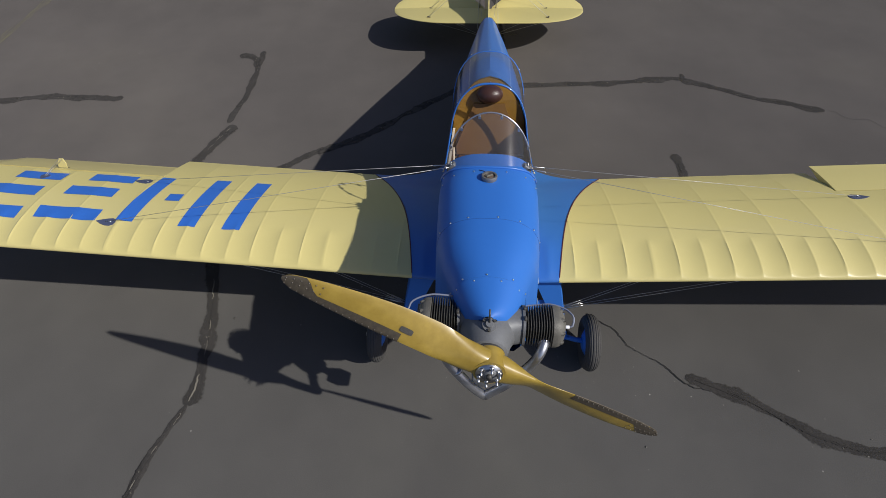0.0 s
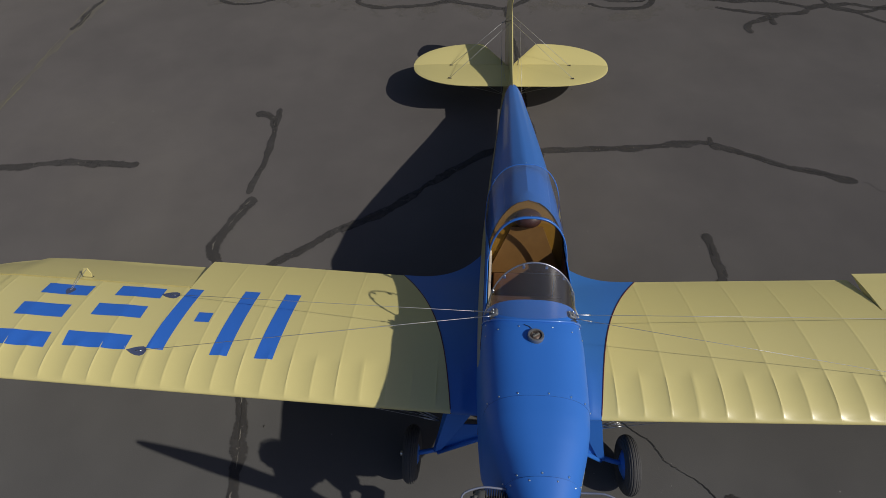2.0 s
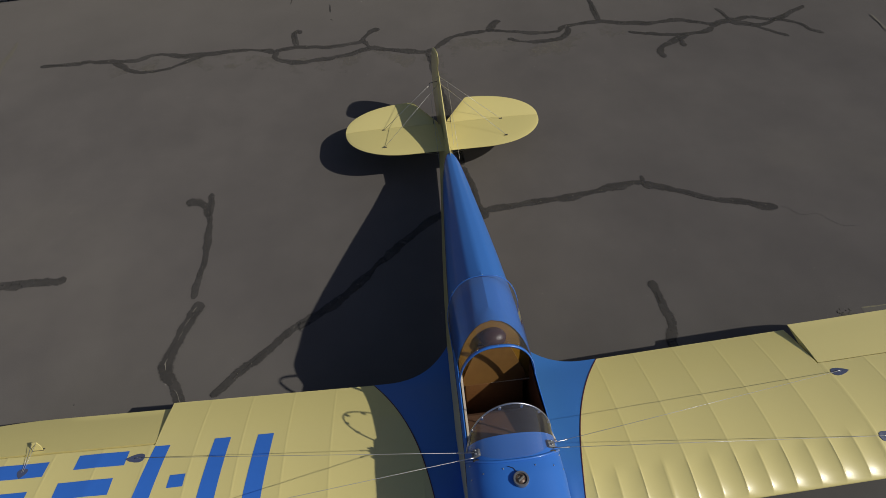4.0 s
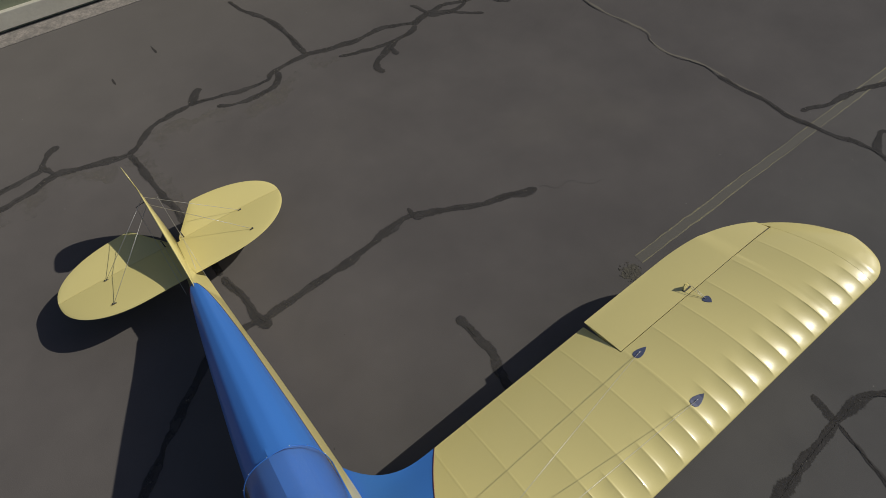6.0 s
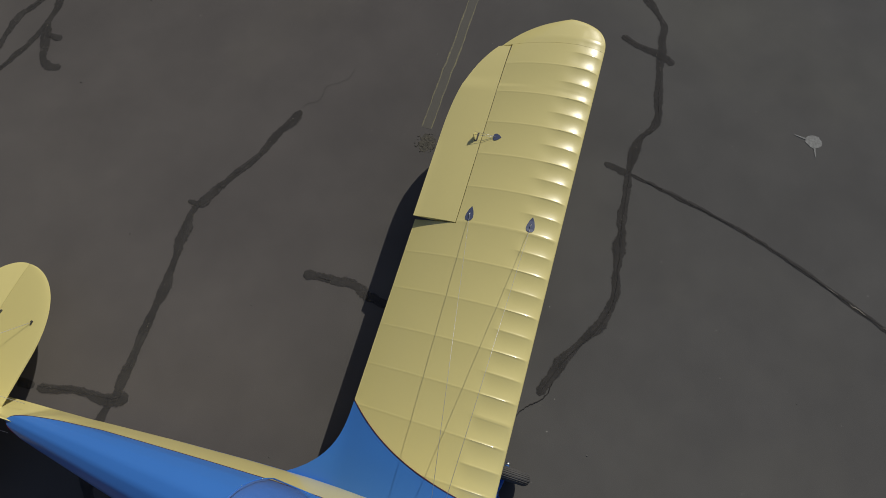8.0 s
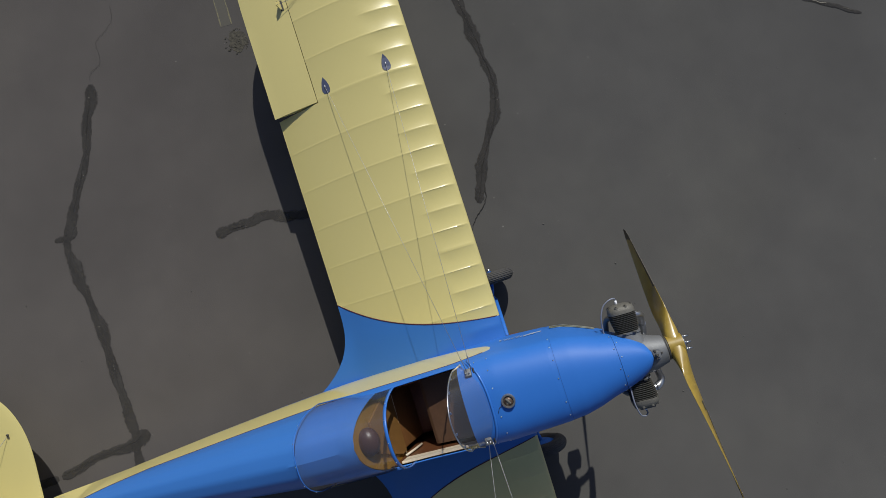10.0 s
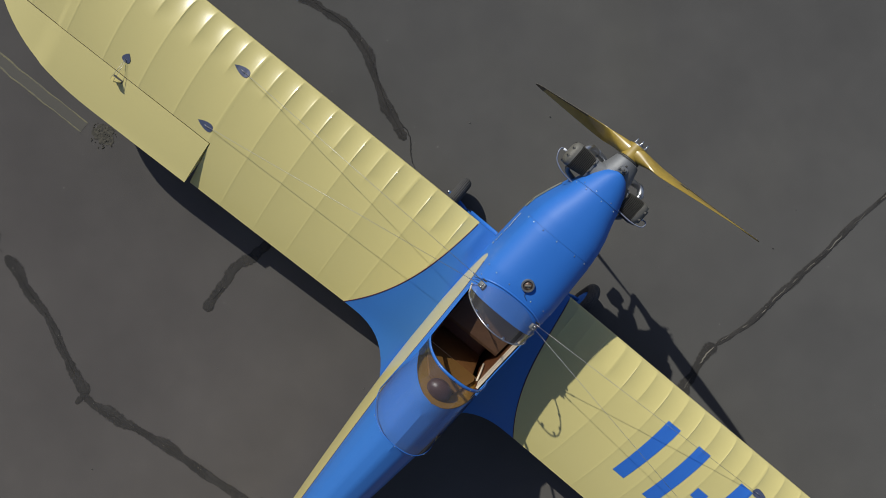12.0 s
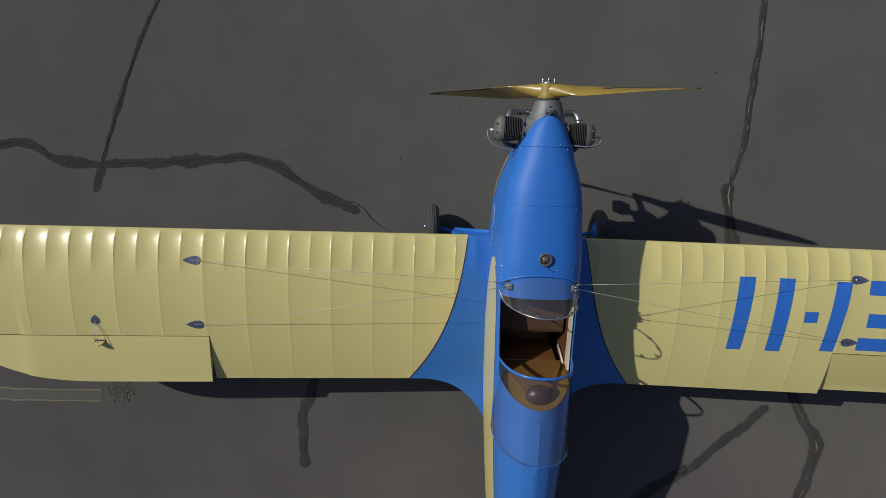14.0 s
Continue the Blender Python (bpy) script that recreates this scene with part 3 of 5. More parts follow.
box(bm, (-0.22, 0.50, 0.02), (0.22, 0.70, 0.10), 0.03)
part("seat_cushion", bm, LEATHER, airplane)
bm = bmesh.new()
bmesh.ops.create_uvsphere(bm, u_segments=28, v_segments=16, radius=0.088, matrix=Matrix.Translation((0, 0.80, 0.805)) @ Matrix.Diagonal((1.05, 0.85, 0.72, 1)))
part("headrest", bm, SHADED_HIDE, airplane, "round brown leather headrest")
bm = bmesh.new()
tube(bm, [(-0.262, 0.726, 0.385), (0.0, 0.722, 0.384), (0.262, 0.718, 0.383)], 0.006, 6)
part("cross_tube", bm, IVORY, airplane, "ivory cross tube")
bm = bmesh.new()
tube(bm, [(-0.245, 0.715, 0.44), (-0.243, 0.675, 0.36), (-0.24, 0.635, 0.27)], 0.009, 6)
part("throttle_lever", bm, IVORY, airplane)
for s in (1, -1):
    bm = bmesh.new()
    edge = []
    for i in range(13):
        y = 0.15 + 0.73 * i / 12
        x, z = skin_point(y, SILL)
        edge.append((s * (x - 0.004), y, z + 0.004))
    tube(bm, edge, 0.0045, 8)
    part("cockpit_rail", bm, BLUE, airplane)
bm = bmesh.new()
for y0, y1 in ((0.16, 0.70),):
    rows = []
    for k in range(9):
        y = y0 + (y1 - y0) * k / 8
        sec = [skin_point(max(y, 0.16), q) for q in (4.88, 5.04, SILL - 0.02)]
        rows.append([(-(x - 0.017), y, z) for x, z in sec] + [(-(x - 0.033), y, z) for x, z in reversed(sec)])
    loft(bm, rows)
part("side_trim", bm, IVORY, airplane, "ivory trim board inside the cockpit", smooth=False)

# windscreen: a curved sheet leaning back from the cowl
def screen_point(u, v):
    """u: 0..1 round from port to starboard, v: 0 base to 1 top edge."""
    a = 180 * u
    c, sn = math.cos(radians(a)), math.sin(radians(a))
    base = top_point(0.096 - 0.100 * sn ** 1.5 + 0.03 * c * c, max(16, min(164, 16 + 148 * u)), 0.005)
    rim = Vector((0.257 * abs(c) * (1 if c > 0 else -1), 0.212 - 0.03 * c * c, 0.575 + 0.362 * sn ** 0.95))
    return base.lerp(rim, v)


bm = bmesh.new()
loft(bm, [[screen_point(i / 32, j / 5) for i in range(33)] for j in range(6)], closed=False, caps=False)
windscreen = part("windscreen", bm, SMOKE, airplane, "clear curved acrylic windscreen")
windscreen.visible_shadow = False
bm = bmesh.new()
tube(bm, [screen_point(i / 40, 1) for i in range(41)], 0.005, 8)
part("screen_rim", bm, PIPE, windscreen, "bright metal windscreen rim")
for u in (0.14, 0.27, 0.42, 0.58, 0.73, 0.86):
    p = screen_point(u, 0.96)
    bm = bmesh.new()
    box(bm, (-0.008, -0.005, -0.016), (0.008, 0.007, 0.005), 0.002, Matrix.Translation(p))
    part("rim_clip", bm, STEEL, windscreen)
for s in (1, -1):
    bm = bmesh.new()
    tube(bm, [screen_point(0.03 if s > 0 else 0.97, v) for v in (0, 1)], 0.006, 6)
    part("screen_post", bm, IVORY, windscreen)

# rear canopy: hoop, side rails and glazing back to the turtledeck
def canopy_point(y, a):
    u = (y - 0.62) / 0.62
    hw, top, base = 0.262 + 0.012 * u, 0.953 - 0.005 * u, 0.50
    c, sn = math.cos(radians(a)), math.sin(radians(a))
    back = 0.03 * u * max(0, sn)
    return Vector((hw * (abs(c) ** 0.8) * (1 if c > 0 else -1), y + back, base + (top - base) * max(0, sn) ** 0.85))


bm = bmesh.new()
loft(bm, [[canopy_point(0.615 + 0.605 * i / 6, a) for a in range(0, 181, 6)] for i in range(7)], closed=False, caps=False)
canopy = part("canopy_glazing", bm, GLASS, airplane, "clear acrylic rear canopy")
canopy.visible_shadow = False
bm = bmesh.new()
rings = []
for a in range(0, 181, 6):
    p, d = canopy_point(0.615, a), Vector((0, 1, 0))
    o = Vector((p.x, 0, p.z - 0.56)).normalized()
    rings.append([p + o * 0.005 - d * 0.012, p + o * 0.005 + d * 0.008, p - o * 0.005 + d * 0.008, p - o * 0.005 - d * 0.012])
loft(bm, rings)
part("canopy_hoop", bm, GLOSS, canopy, "blue canopy hoop")
bm = bmesh.new()
tube(bm, [canopy_point(1.22, a) for a in range(0, 181, 6)], 0.0036, 6)
part("canopy_rear_frame", bm, BLUE, canopy)
for s in (0, 180):
    bm = bmesh.new()
    tube(bm, [canopy_point(y, s) + Vector((0, 0, 0.0)) for y in (0.58, 0.62, 0.9, 1.22)], 0.005, 6)
    part("canopy_rail", bm, BLUE, canopy)
for y in (0.615, 1.22):
    for a in (12, 40, 65, 90, 115, 140, 168):
        bm = bmesh.new()
        dome(bm, canopy_point(y, a) + Vector((0, 0, 0.011)), 0.0038, 0.7, 6, 4)
        part("canopy_screw", bm, STEEL, canopy)

# ---- wings ----
LE, TE, HINGE = -0.162, 1.078, 0.690
RIB0, RIB = 2.525, 0.325


def plan(x):
    """Leading and trailing edge of the wing at a distance x out."""
    le, te = LE, TE
    if x > 4.40:
        le = 0.22 - 0.382 * max(0.0, 1 - ((x - 4.40) / 0.35) ** 2.6) ** 0.5
    if x > 3.3:
        te = 0.22 + 0.858 * max(0.0, 1 - ((x - 3.3) / 1.45) ** 2.6) ** 0.6
    if x < 0.93:
        te = TE + 0.36 * ((0.93 - x) / 0.66) ** 3.2
    return le, te


def paint_edge(y):
    """How far out the blue root paint reaches at chord place y."""
    u = max(0.0, min(1.0, (y - LE) / (TE - LE)))
    return 0.474 + 0.10 * u + 0.08 * u ** 2 + 0.27 * u ** 3 + 0.064 * u * (1 - u)


def wing_z(x, y, top=True, ribs=True):
    x = abs(x)
    s = max(0.0, min(1.15, (y - LE) / (TE - LE)))
    base = -0.045 + 0.058 * (x - 0.47)
    fade = max(0.0, 1 - (max(0.0, x - 4.1) / 0.66) ** 2) ** 0.5
    le, te = plan(x)
    if x > 3.9:
        s = max(0.0, min(1.0, (y - le) / max(0.02, te - le)))
    k = min(s, 1.0)
    thick = 0.2969 * k ** 0.5 - 0.126 * k - 0.3516 * k * k + 0.2843 * k ** 3 - 0.1036 * k ** 4
    camber = 0.036 * 4 * k * (1 - k) + 0.012 * (1 - k) * k
    half = 5 * 0.115 * thick * 1.24
    c = camber * 1.24
    if x < 0.93 and s > 0.9:
        half = max(0.004, half)
    z = base + (c + half if top else c - half * 0.8) * fade
    if top and ribs:
        w = ((x - RIB0) / RIB) % 1.0
        sag = 4 * w * (1 - w)
        body = max(0.0, min(1.0, (s - 0.02) / 0.1)) * (1 - 0.75 * max(0.0, min(1.0, (s - 0.3) / 0.6)))
        w2 = (2 * w) % 1.0
        nose = max(0.0, min(1.0, s / 0.02)) * max(0.0, min(1.0, (0.25 - s) / 0.05))
        z -= fade * (0.0058 * sag * body * (1 - nose) + nose * (0.0078 * 4 * w2 * (1 - w2) + 0.001 * sag))
        z += fade * 0.0010 * max(0.0, 1 - min(w, 1 - w) * RIB / 0.006) * (1 if 0.02 < s < 0.97 else 0)
        z += fade * 0.0009 * max(0.0, 1 - min(w2, 1 - w2) * RIB / 0.012) * (1 if 0.02 < s < 0.24 else 0)
    return z


def span_steps(a, b, fine=10):
    """Distances out from a to b with a line on every rib and half rib."""
    out = [a]
    k = math.ceil((a + 0.004 - RIB0) / (RIB / 2))
    while True:
        nxt = min(b, RIB0 + k * RIB / 2)
        n = max(1, round((nxt - out[-1]) / (RIB / 2) * fine))
        p = out[-1]
        if nxt - p > 0.05:
            out.append(p + 0.006)
        for i in range(1, n):
            out.append(p + (nxt - p) * i / n)
        if nxt - p > 0.05:
            out.append(nxt - 0.006)
        out.append(nxt)
        if nxt >= b:
            return out
        k += 1


CH = [0, 0.003, 0.01, 0.02, 0.035, 0.055, 0.08, 0.11, 0.14, 0.17, 0.2, 0.225, 0.25, 0.3, 0.36, 0.43, 0.5, 0.58, 0.66, 0.74, 0.82, 0.9, 0.96, 1.0]


def wing_piece(bm, side, columns):
    """columns: each a list of (x, y) from the leading to the trailing edge. Closed round section."""
    rings = []
    for col in columns:
        up = [(side * x, y, wing_z(x, y)) for x, y in col]
        dn = [(side * x, y, wing_z(x, y, False)) for x, y in col]
        rings.append(up + dn[::-1])
    loft(bm, rings)
    bmesh.ops.remove_doubles(bm, verts=bm.verts[:], dist=0.0003)
    bmesh.ops.dissolve_degenerate(bm, dist=0.0001, edges=bm.edges[:])


def full_column(x, te=None):
    le, t = plan(x)
    t = te or t
    return [(x, le + (t - le) * u) for u in CH]


LEAF = [(0.062, 0), (0.035, 0.016), (0.005, 0.026), (-0.02, 0.028), (-0.038, 0.02), (-0.045, 0), (-0.038, -0.02), (-0.02, -0.028), (0.005, -0.026), (0.035, -0.016)]
LEAF = [(1.28 * u, 1.22 * w) for u, w in LEAF]


def on_wing(x, y, lift=0.002):
    return Vector((x, y, wing_z(x, y) + lift))


def patch(bm, quad, n=14, m=10, lift=0.0022):
    """A thin painted patch lying on the wing inside four corners."""
    a, b, c, d = [Vector((*p, 0)) for p in quad]
    rows = []
    for j in range(m + 1):
        rows.append([])
        for i in range(n + 1):
            p = a.lerp(b, i / n).lerp(d.lerp(c, i / n), j / m)
            rows[-1].append(on_wing(p.x, p.y, lift))
    loft(bm, rows, closed=False, caps=False)


def build_wing(side):
    far = span_steps(1.1, 2.497)
    # blue root
    bm = bmesh.new()
    cols = []
    for i in range(13):
        u = i / 12
        col = []
        for c in CH:
            y0 = LE + (TE - LE) * c
            xe = paint_edge(y0)
            x = 0.27 + (xe - 0.27) * u
            le, te = plan(x)
            col.append((x, le + (te - le) * c))
        cols.append(col)
    wing_piece(bm, side, cols)
    wing = part("wing", bm, DOPE, airplane, "fabric-covered wing, blue at the root and cream beyond")
    sharp(wing, 50)
    # cream panel in three bays of chord
    bm = bmesh.new()
    cols = []
    for xk in span_steps(0.473, 1.1)[:-1]:
        col = []
        for c in CH:
            y = LE + (TE - LE) * c
            col.append((max(xk, paint_edge(y)), y))
        cols.append(col)
    cols += [full_column(x) for x in far]
    wing_piece(bm, side, cols)
    wing_piece(bm, side, [full_column(x, HINGE - 0.0055) for x in span_steps(2.497, 4.40)])
    wing_piece(bm, side, [full_column(x) for x in [4.402 + 0.3476 * math.sin(math.pi / 2 * k / 22) for k in range(23)]])
    panel = part("wing_panel", bm, CREAM, wing, "cream doped fabric over wooden ribs")
    sharp(panel, 50)
    bm = bmesh.new()
    tube(bm, [on_wing(side * paint_edge(LE + (TE - LE) * u), LE + (TE - LE) * u, 0.0008) for u in [k / 40 for k in range(41)]], 0.0035, 6)
    part("pinstripe", bm, LINE, wing, "dark red pinstripe")
    # aileron
    tilt = 9 if side > 0 else -9
    m = Matrix.Translation((0, HINGE, wing_z(3.4, HINGE) - 0.03)) @ Matrix.Rotation(radians(tilt), 4, "X") @ Matrix.Translation((0, -HINGE, -(wing_z(3.4, HINGE) - 0.03)))
    bm = bmesh.new()
    rings = []
    for i in range(31):
        x = 2.505 + (4.380 - 2.505) * i / 30
        te = plan(x)[1]
        ys = [HINGE + 0.0045 + (te - HINGE - 0.0045) * u for u in (0, 0.04, 0.2, 0.5, 0.8, 1.0)]
        lift = 0.058 * (x - 3.4)
        up = [(side * x, y, wing_z(x, y, True, False)) for y in ys]
        dn = [(side * x, y, wing_z(x, y, False, False)) for y in ys]
        ring = []
        for p in up + dn[::-1]:
            q = m @ Vector((p[0], p[1], p[2] - lift))
            ring.append((q.x, q.y, q.z + lift))
        rings.append(ring)
    loft(bm, rings)
    ail = part("aileron", bm, CREAM, wing, "cream aileron, raised" if side > 0 else "cream aileron, drooped")
    sharp(ail, 40)
    # leaf-shaped wire patches
    for x, y in ((2.59, 0.07), (2.59, 0.585)):
        bm = bmesh.new()
        top = [on_wing(side * (x + u), y + w, 0.003) for u, w in LEAF]
        loft(bm, [top, [p - Vector((0, 0, 0.004)) for p in top]])
        leaf = part("wire_patch", bm, SLATE, wing, "slate-blue leaf-shaped wire patch", smooth=False)
        bm = bmesh.new()
        tube(bm, [on_wing(side * (x - 0.03), y, 0.0), on_wing(side * (x - 0.005), y, 0.012), on_wing(side * (x + 0.02), y, 0.0)], 0.004, 6)
        part("wire_eye", bm, STEEL, leaf)
    # aileron horn, its patch and cables
    hx, hy = 3.33, 0.735
    bm = bmesh.new()
    base = on_wing(side * hx, hy, 0.0)
    loft(bm, [[base + Vector((dx, dy + 0.25 * dz, dz)) for dx, dz in ((-0.034, -0.02), (0.034, -0.02), (0.034, 0.030), (0.016, 0.068), (-0.016, 0.068), (-0.034, 0.030))] for dy in (-0.004, 0.004)])
    horn = part("aileron_horn", bm, CREAM, wing, "small cream aileron horn", smooth=False)
    # flat dark sheet at the horn's foot, laid in for its shadow
    bm = bmesh.new()
    ring = [m @ (on_wing(side * hx + u, hy + w, 0.0)) + Vector((0, 0, 0.004)) for u, w in ((-0.040, -0.012), (0.040, -0.012), (0.040, 0.014), (-0.040, 0.014))]
    loft(bm, [ring, [p - Vector((0, 0, 0.003)) for p in ring]])
    part("horn_shade", bm, IRON, horn, "thin dark sheet standing in for the shade under the horn", smooth=False)
    bm = bmesh.new()
    top = [on_wing(side * (3.345 + w), 0.555 - u * 0.55, 0.003) for u, w in LEAF]
    loft(bm, [top, [p - Vector((0, 0, 0.004)) for p in top]])
    part("cable_patch", bm, SLATE, wing, smooth=False)
    bm = bmesh.new()
    for du in (-0.014, 0.014):
        tube(bm, [base + Vector((du, 0.017, 0.066)), on_wing(side * 3.345 + du * 0.3, 0.56, 0.003)], 0.0016, 5)
    part("aileron_cable", bm, WIRE, wing)
    # landing wires above, flying wires below
    for n, y in enumerate((0.07, 0.585)):
        bracket = Vector((side * 0.240, 0.05 + 0.03 * n, 0.658))
        end = on_wing(side * 2.585, y, 0.008)
        bm = bmesh.new()
        tube(bm, [bracket, end], 0.0015, 6)
        wire = part("landing_wire", bm, WIRE, wing, "thin stainless bracing wire")
        bm = bmesh.new()
        d = (end - bracket).normalized()
        tube(bm, [bracket, bracket + d * 0.05, bracket + d * 0.06, bracket + d * 0.09, bracket + d * 0.1], lambda u: 0.0045 if u > 0.6 else 0.0028, 6)
        part("turnbuckle", bm, STEEL, wire)
        for k in (0, 1):
            low = Vector((side * 0.575, 0.06 + 0.022 * k, -0.50))
            under = Vector((side * 2.59, y, wing_z(2.59, y, False)))
            bm = bmesh.new()
            tube(bm, [low, under + Vector((0, 0.03 * k, 0))], 0.0016, 6)
            flying = part("flying_wire", bm, WIRE, wing)
            bm = bmesh.new()
            d = (under - low).normalized()
            tube(bm, [low, low + d * 0.03, low + d * 0.04, low + d * 0.11, low + d * 0.12, low + d * 0.15], lambda u: 0.0055 if 0.35 < u < 0.7 else 0.003, 6)
            part("turnbuckle", bm, STEEL, flying)
    bm = bmesh.new()
    box(bm, (-0.028, -0.022, -0.012), (0.028, 0.022, 0.012), 0.006, Matrix.Translation((side * 0.226, 0.075, 0.654)) @ pose(0, 0, 0, 0, side * 38, 0))
    fitting = part("wire_bracket", bm, ALLOY, airplane, "metal anchor bracket of the bracing wires")
    for dy in (-0.010, 0.012):
        bm = bmesh.new()
        disc(bm, (side * 0.228, 0.075 + dy, 0.670), (side * 0.5, 0, 1), 0.006, 0.02, 8)
        part("bolt", bm, STEEL, fitting)
    return wing


build_wing(1)
wing_star = build_wing(-1)

# registration panels, drawn as plain slanted bars
BARS = [
    ((-1.650, 0.69), (-1.765, 0.69), (-1.805, 0.08), (-1.680, 0.08)),
    ((-1.960, 0.69), (-2.075, 0.69), (-2.110, 0.08), (-1.990, 0.08)),
    ((-2.210, 0.43), (-2.315, 0.43), (-2.318, 0.34), (-2.210, 0.34)),
    ((-2.385, 0.67), (-2.490, 0.67), (-2.545, 0.09), (-2.430, 0.09)),
    ((-2.680, 0.185), (-3.125, 0.185), (-3.115, 0.07), (-2.680, 0.07)),
    ((-2.700, 0.45), (-3.060, 0.45), (-3.060, 0.335), (-2.700, 0.335)),
    ((-2.660, 0.65), (-3.000, 0.65), (-3.000, 0.54), (-2.660, 0.54)),
    ((-3.230, 0.16), (-3.660, 0.16), (-3.650, 0.045), (-3.230, 0.045)),
    ((-3.240, 0.41), (-3.590, 0.41), (-3.590, 0.29), (-3.240, 0.29)),
    ((-3.190, 0.62), (-3.540, 0.62), (-3.540, 0.51), (-3.190, 0.51)),
]
for quad in BARS:
    bm = bmesh.new()
    patch(bm, quad, 16, 14)
    part("painted_bar", bm, MARK, wing_star, "plain blue painted bar")

# ---- tail ----
SPAN = 1.185


def tail_edges(x):
    le = 3.735 + 0.595 * (1 - max(0.0, 1 - (max(0.0, x - 0.42) / 0.75) ** 2.2) ** 0.5)
    te = 4.70 - 0.37 * (1 - max(0.0, 1 - (max(0.0, x - 0.33) / 0.84) ** 2.2) ** 0.5)
    if x < 0.33:
        te = 4.70 - 0.33 * (0.33 - x) / 0.27
    return le, te


for side in (1, -1):
    for name, lo, hi in (("stabilizer", 0.0, 4.318), ("elevator", 4.321, 9.0)):
        bm = bmesh.new()
        rings = []
        for i in range(61):
            inner = 0.015 if name == "stabilizer" else 0.05
            x = inner + (SPAN - inner - 0.005) * (1 - (1 - i / 60) ** 1.7)
            le, te = tail_edges(x)
            y0, y1 = max(le, lo), min(te, hi)
            if y1 - y0 < 0.004:
                continue
            up, dn = [], []
            for k in range(9):
                y = y0 + (y1 - y0) * (k / 8) ** (1.9 if name == "stabilizer" else 1.0)
                u = (y - le) / (te - le)
                rise = 0.345 * max(0.0, y - 4.32)
                t = 0.023 * max(0.02, 4 * u * (1 - u)) ** 0.5 * (1 - (x / SPAN) ** 6 * 0.8)
                up.append((side * x, y, 0.452 + t + rise))
                dn.append((side * x, y, 0.452 - t + rise))
            rings.append(up + dn[::-1])
        loft(bm, rings)
        sharp(part(name, bm, CREAM, airplane, "cream fabric " + name), 50)
    for x, y in ((0.717, 4.285), (0.712, 3.902)):
        bm = bmesh.new()
        disc(bm, (side * x, y, 0.479), (0, 0, 1), 0.009, 0.008, 10)
        box(bm, (-0.030, -0.005, 0.468), (0.006, 0.005, 0.478), 0.002, Matrix.Translation((side * x, y, 0)) @ Matrix.Diagonal((side, 1, 1, 1)))
        part("tail_wire_fitting", bm, IRON, airplane)
        bm = bmesh.new()
        tube(bm, [(side * x, y, 0.468), (0, 4.45 if y > 4.2 else 4.40, 1.01 if y > 4.2 else 0.95)], 0.0021, 5)
        part("tail_wire", bm, WIRE, airplane)
        bm = bmesh.new()
        tube(bm, [(side * x, y, 0.43), (side * 0.03, 4.05, 0.2)], 0.0018, 5)
        part("tail_wire", bm, WIRE, airplane)
    bm = bmesh.new()
    tube(bm, [(side * 0.10, 4.33, 0.46), (side * 0.10, 4.32, 0.56)], 0.006, 6)
    part("elevator_horn", bm, IRON, airplane)
    bm = bmesh.new()
    tube(bm, [(side * 0.10, 4.32, 0.555), (side * 0.07, 3.70, 0.53)], 0.0018, 5)
    part("elevator_cable", bm, WIRE, airplane)

bm = bmesh.new()
rings = []
for i in range(17):
    u = i / 16
    y = 3.36 + (4.47 - 3.36) * u
    top = 0.60 - 0.02 * u + 0.50 * u ** 1.25
    bot = 0.40 if u > 0.1 else 0.55
    t = 0.004 + 0.010 * math.sin(math.pi * min(1, u * 0.9))
    rings.append([(0, y, top), (-t * 0.7, y, top - 0.02), (-t, y, (top + bot) / 2), (-t, y, bot), (t, y, bot), (t, y, (top + bot) / 2), (t * 0.7, y, top - 0.02)])
loft(bm, rings)
part("fin", bm, CREAM, airplane, "cream fin")
bm = bmesh.new()
rings = []
turned = pose(0, 4.485, 0, 0, 0, 5.5) @ pose(0, -4.485, 0)
for i in range(29):
    a = math.pi * i / 28
    z = 0.745 - 0.525 * math.cos(a)
    y1 = 4.49 + 0.45 * max(0.03, math.sin(a)) ** 0.6
    y0 = 4.484 - 0.05 * max(0.0, min(1.0, (z - 1.11) / 0.03)) * min(1.0, math.sin(a) * 3)
    t = 0.0055
    rings.append([turned @ Vector(p) for p in ((0, y0, z), (t, y0 + 0.018, z), (0.003, y1, z), (-0.003, y1, z), (-t, y0 + 0.018, z))])
loft(bm, rings)
part("rudder", bm, CREAM, airplane, "cream rounded rudder, turned slightly")
bm = bmesh.new()
tube(bm, [turned @ Vector(p) for p in ((-0.11, 4.53, 0.90), (0, 4.50, 0.93), (0.11, 4.53, 0.90))], 0.004, 6)
part("rudder_horn", bm, IRON, airplane)
for s in (1, -1):
    bm = bmesh.new()
    tube(bm, [turned @ Vector((s * 0.108, 4.53, 0.90)), (s * 0.115, 3.55, 0.44)], 0.0016, 5)
    part("rudder_cable", bm, WIRE, airplane)
bm = bmesh.new()
tube(bm, [(0, 3.95, 0.22), (0, 4.25, 0.13), (0, 4.50, 0.158)], 0.016, 8, 0.05)
part("tail_skid", bm, IRON, airplane, "sprung tail skid")

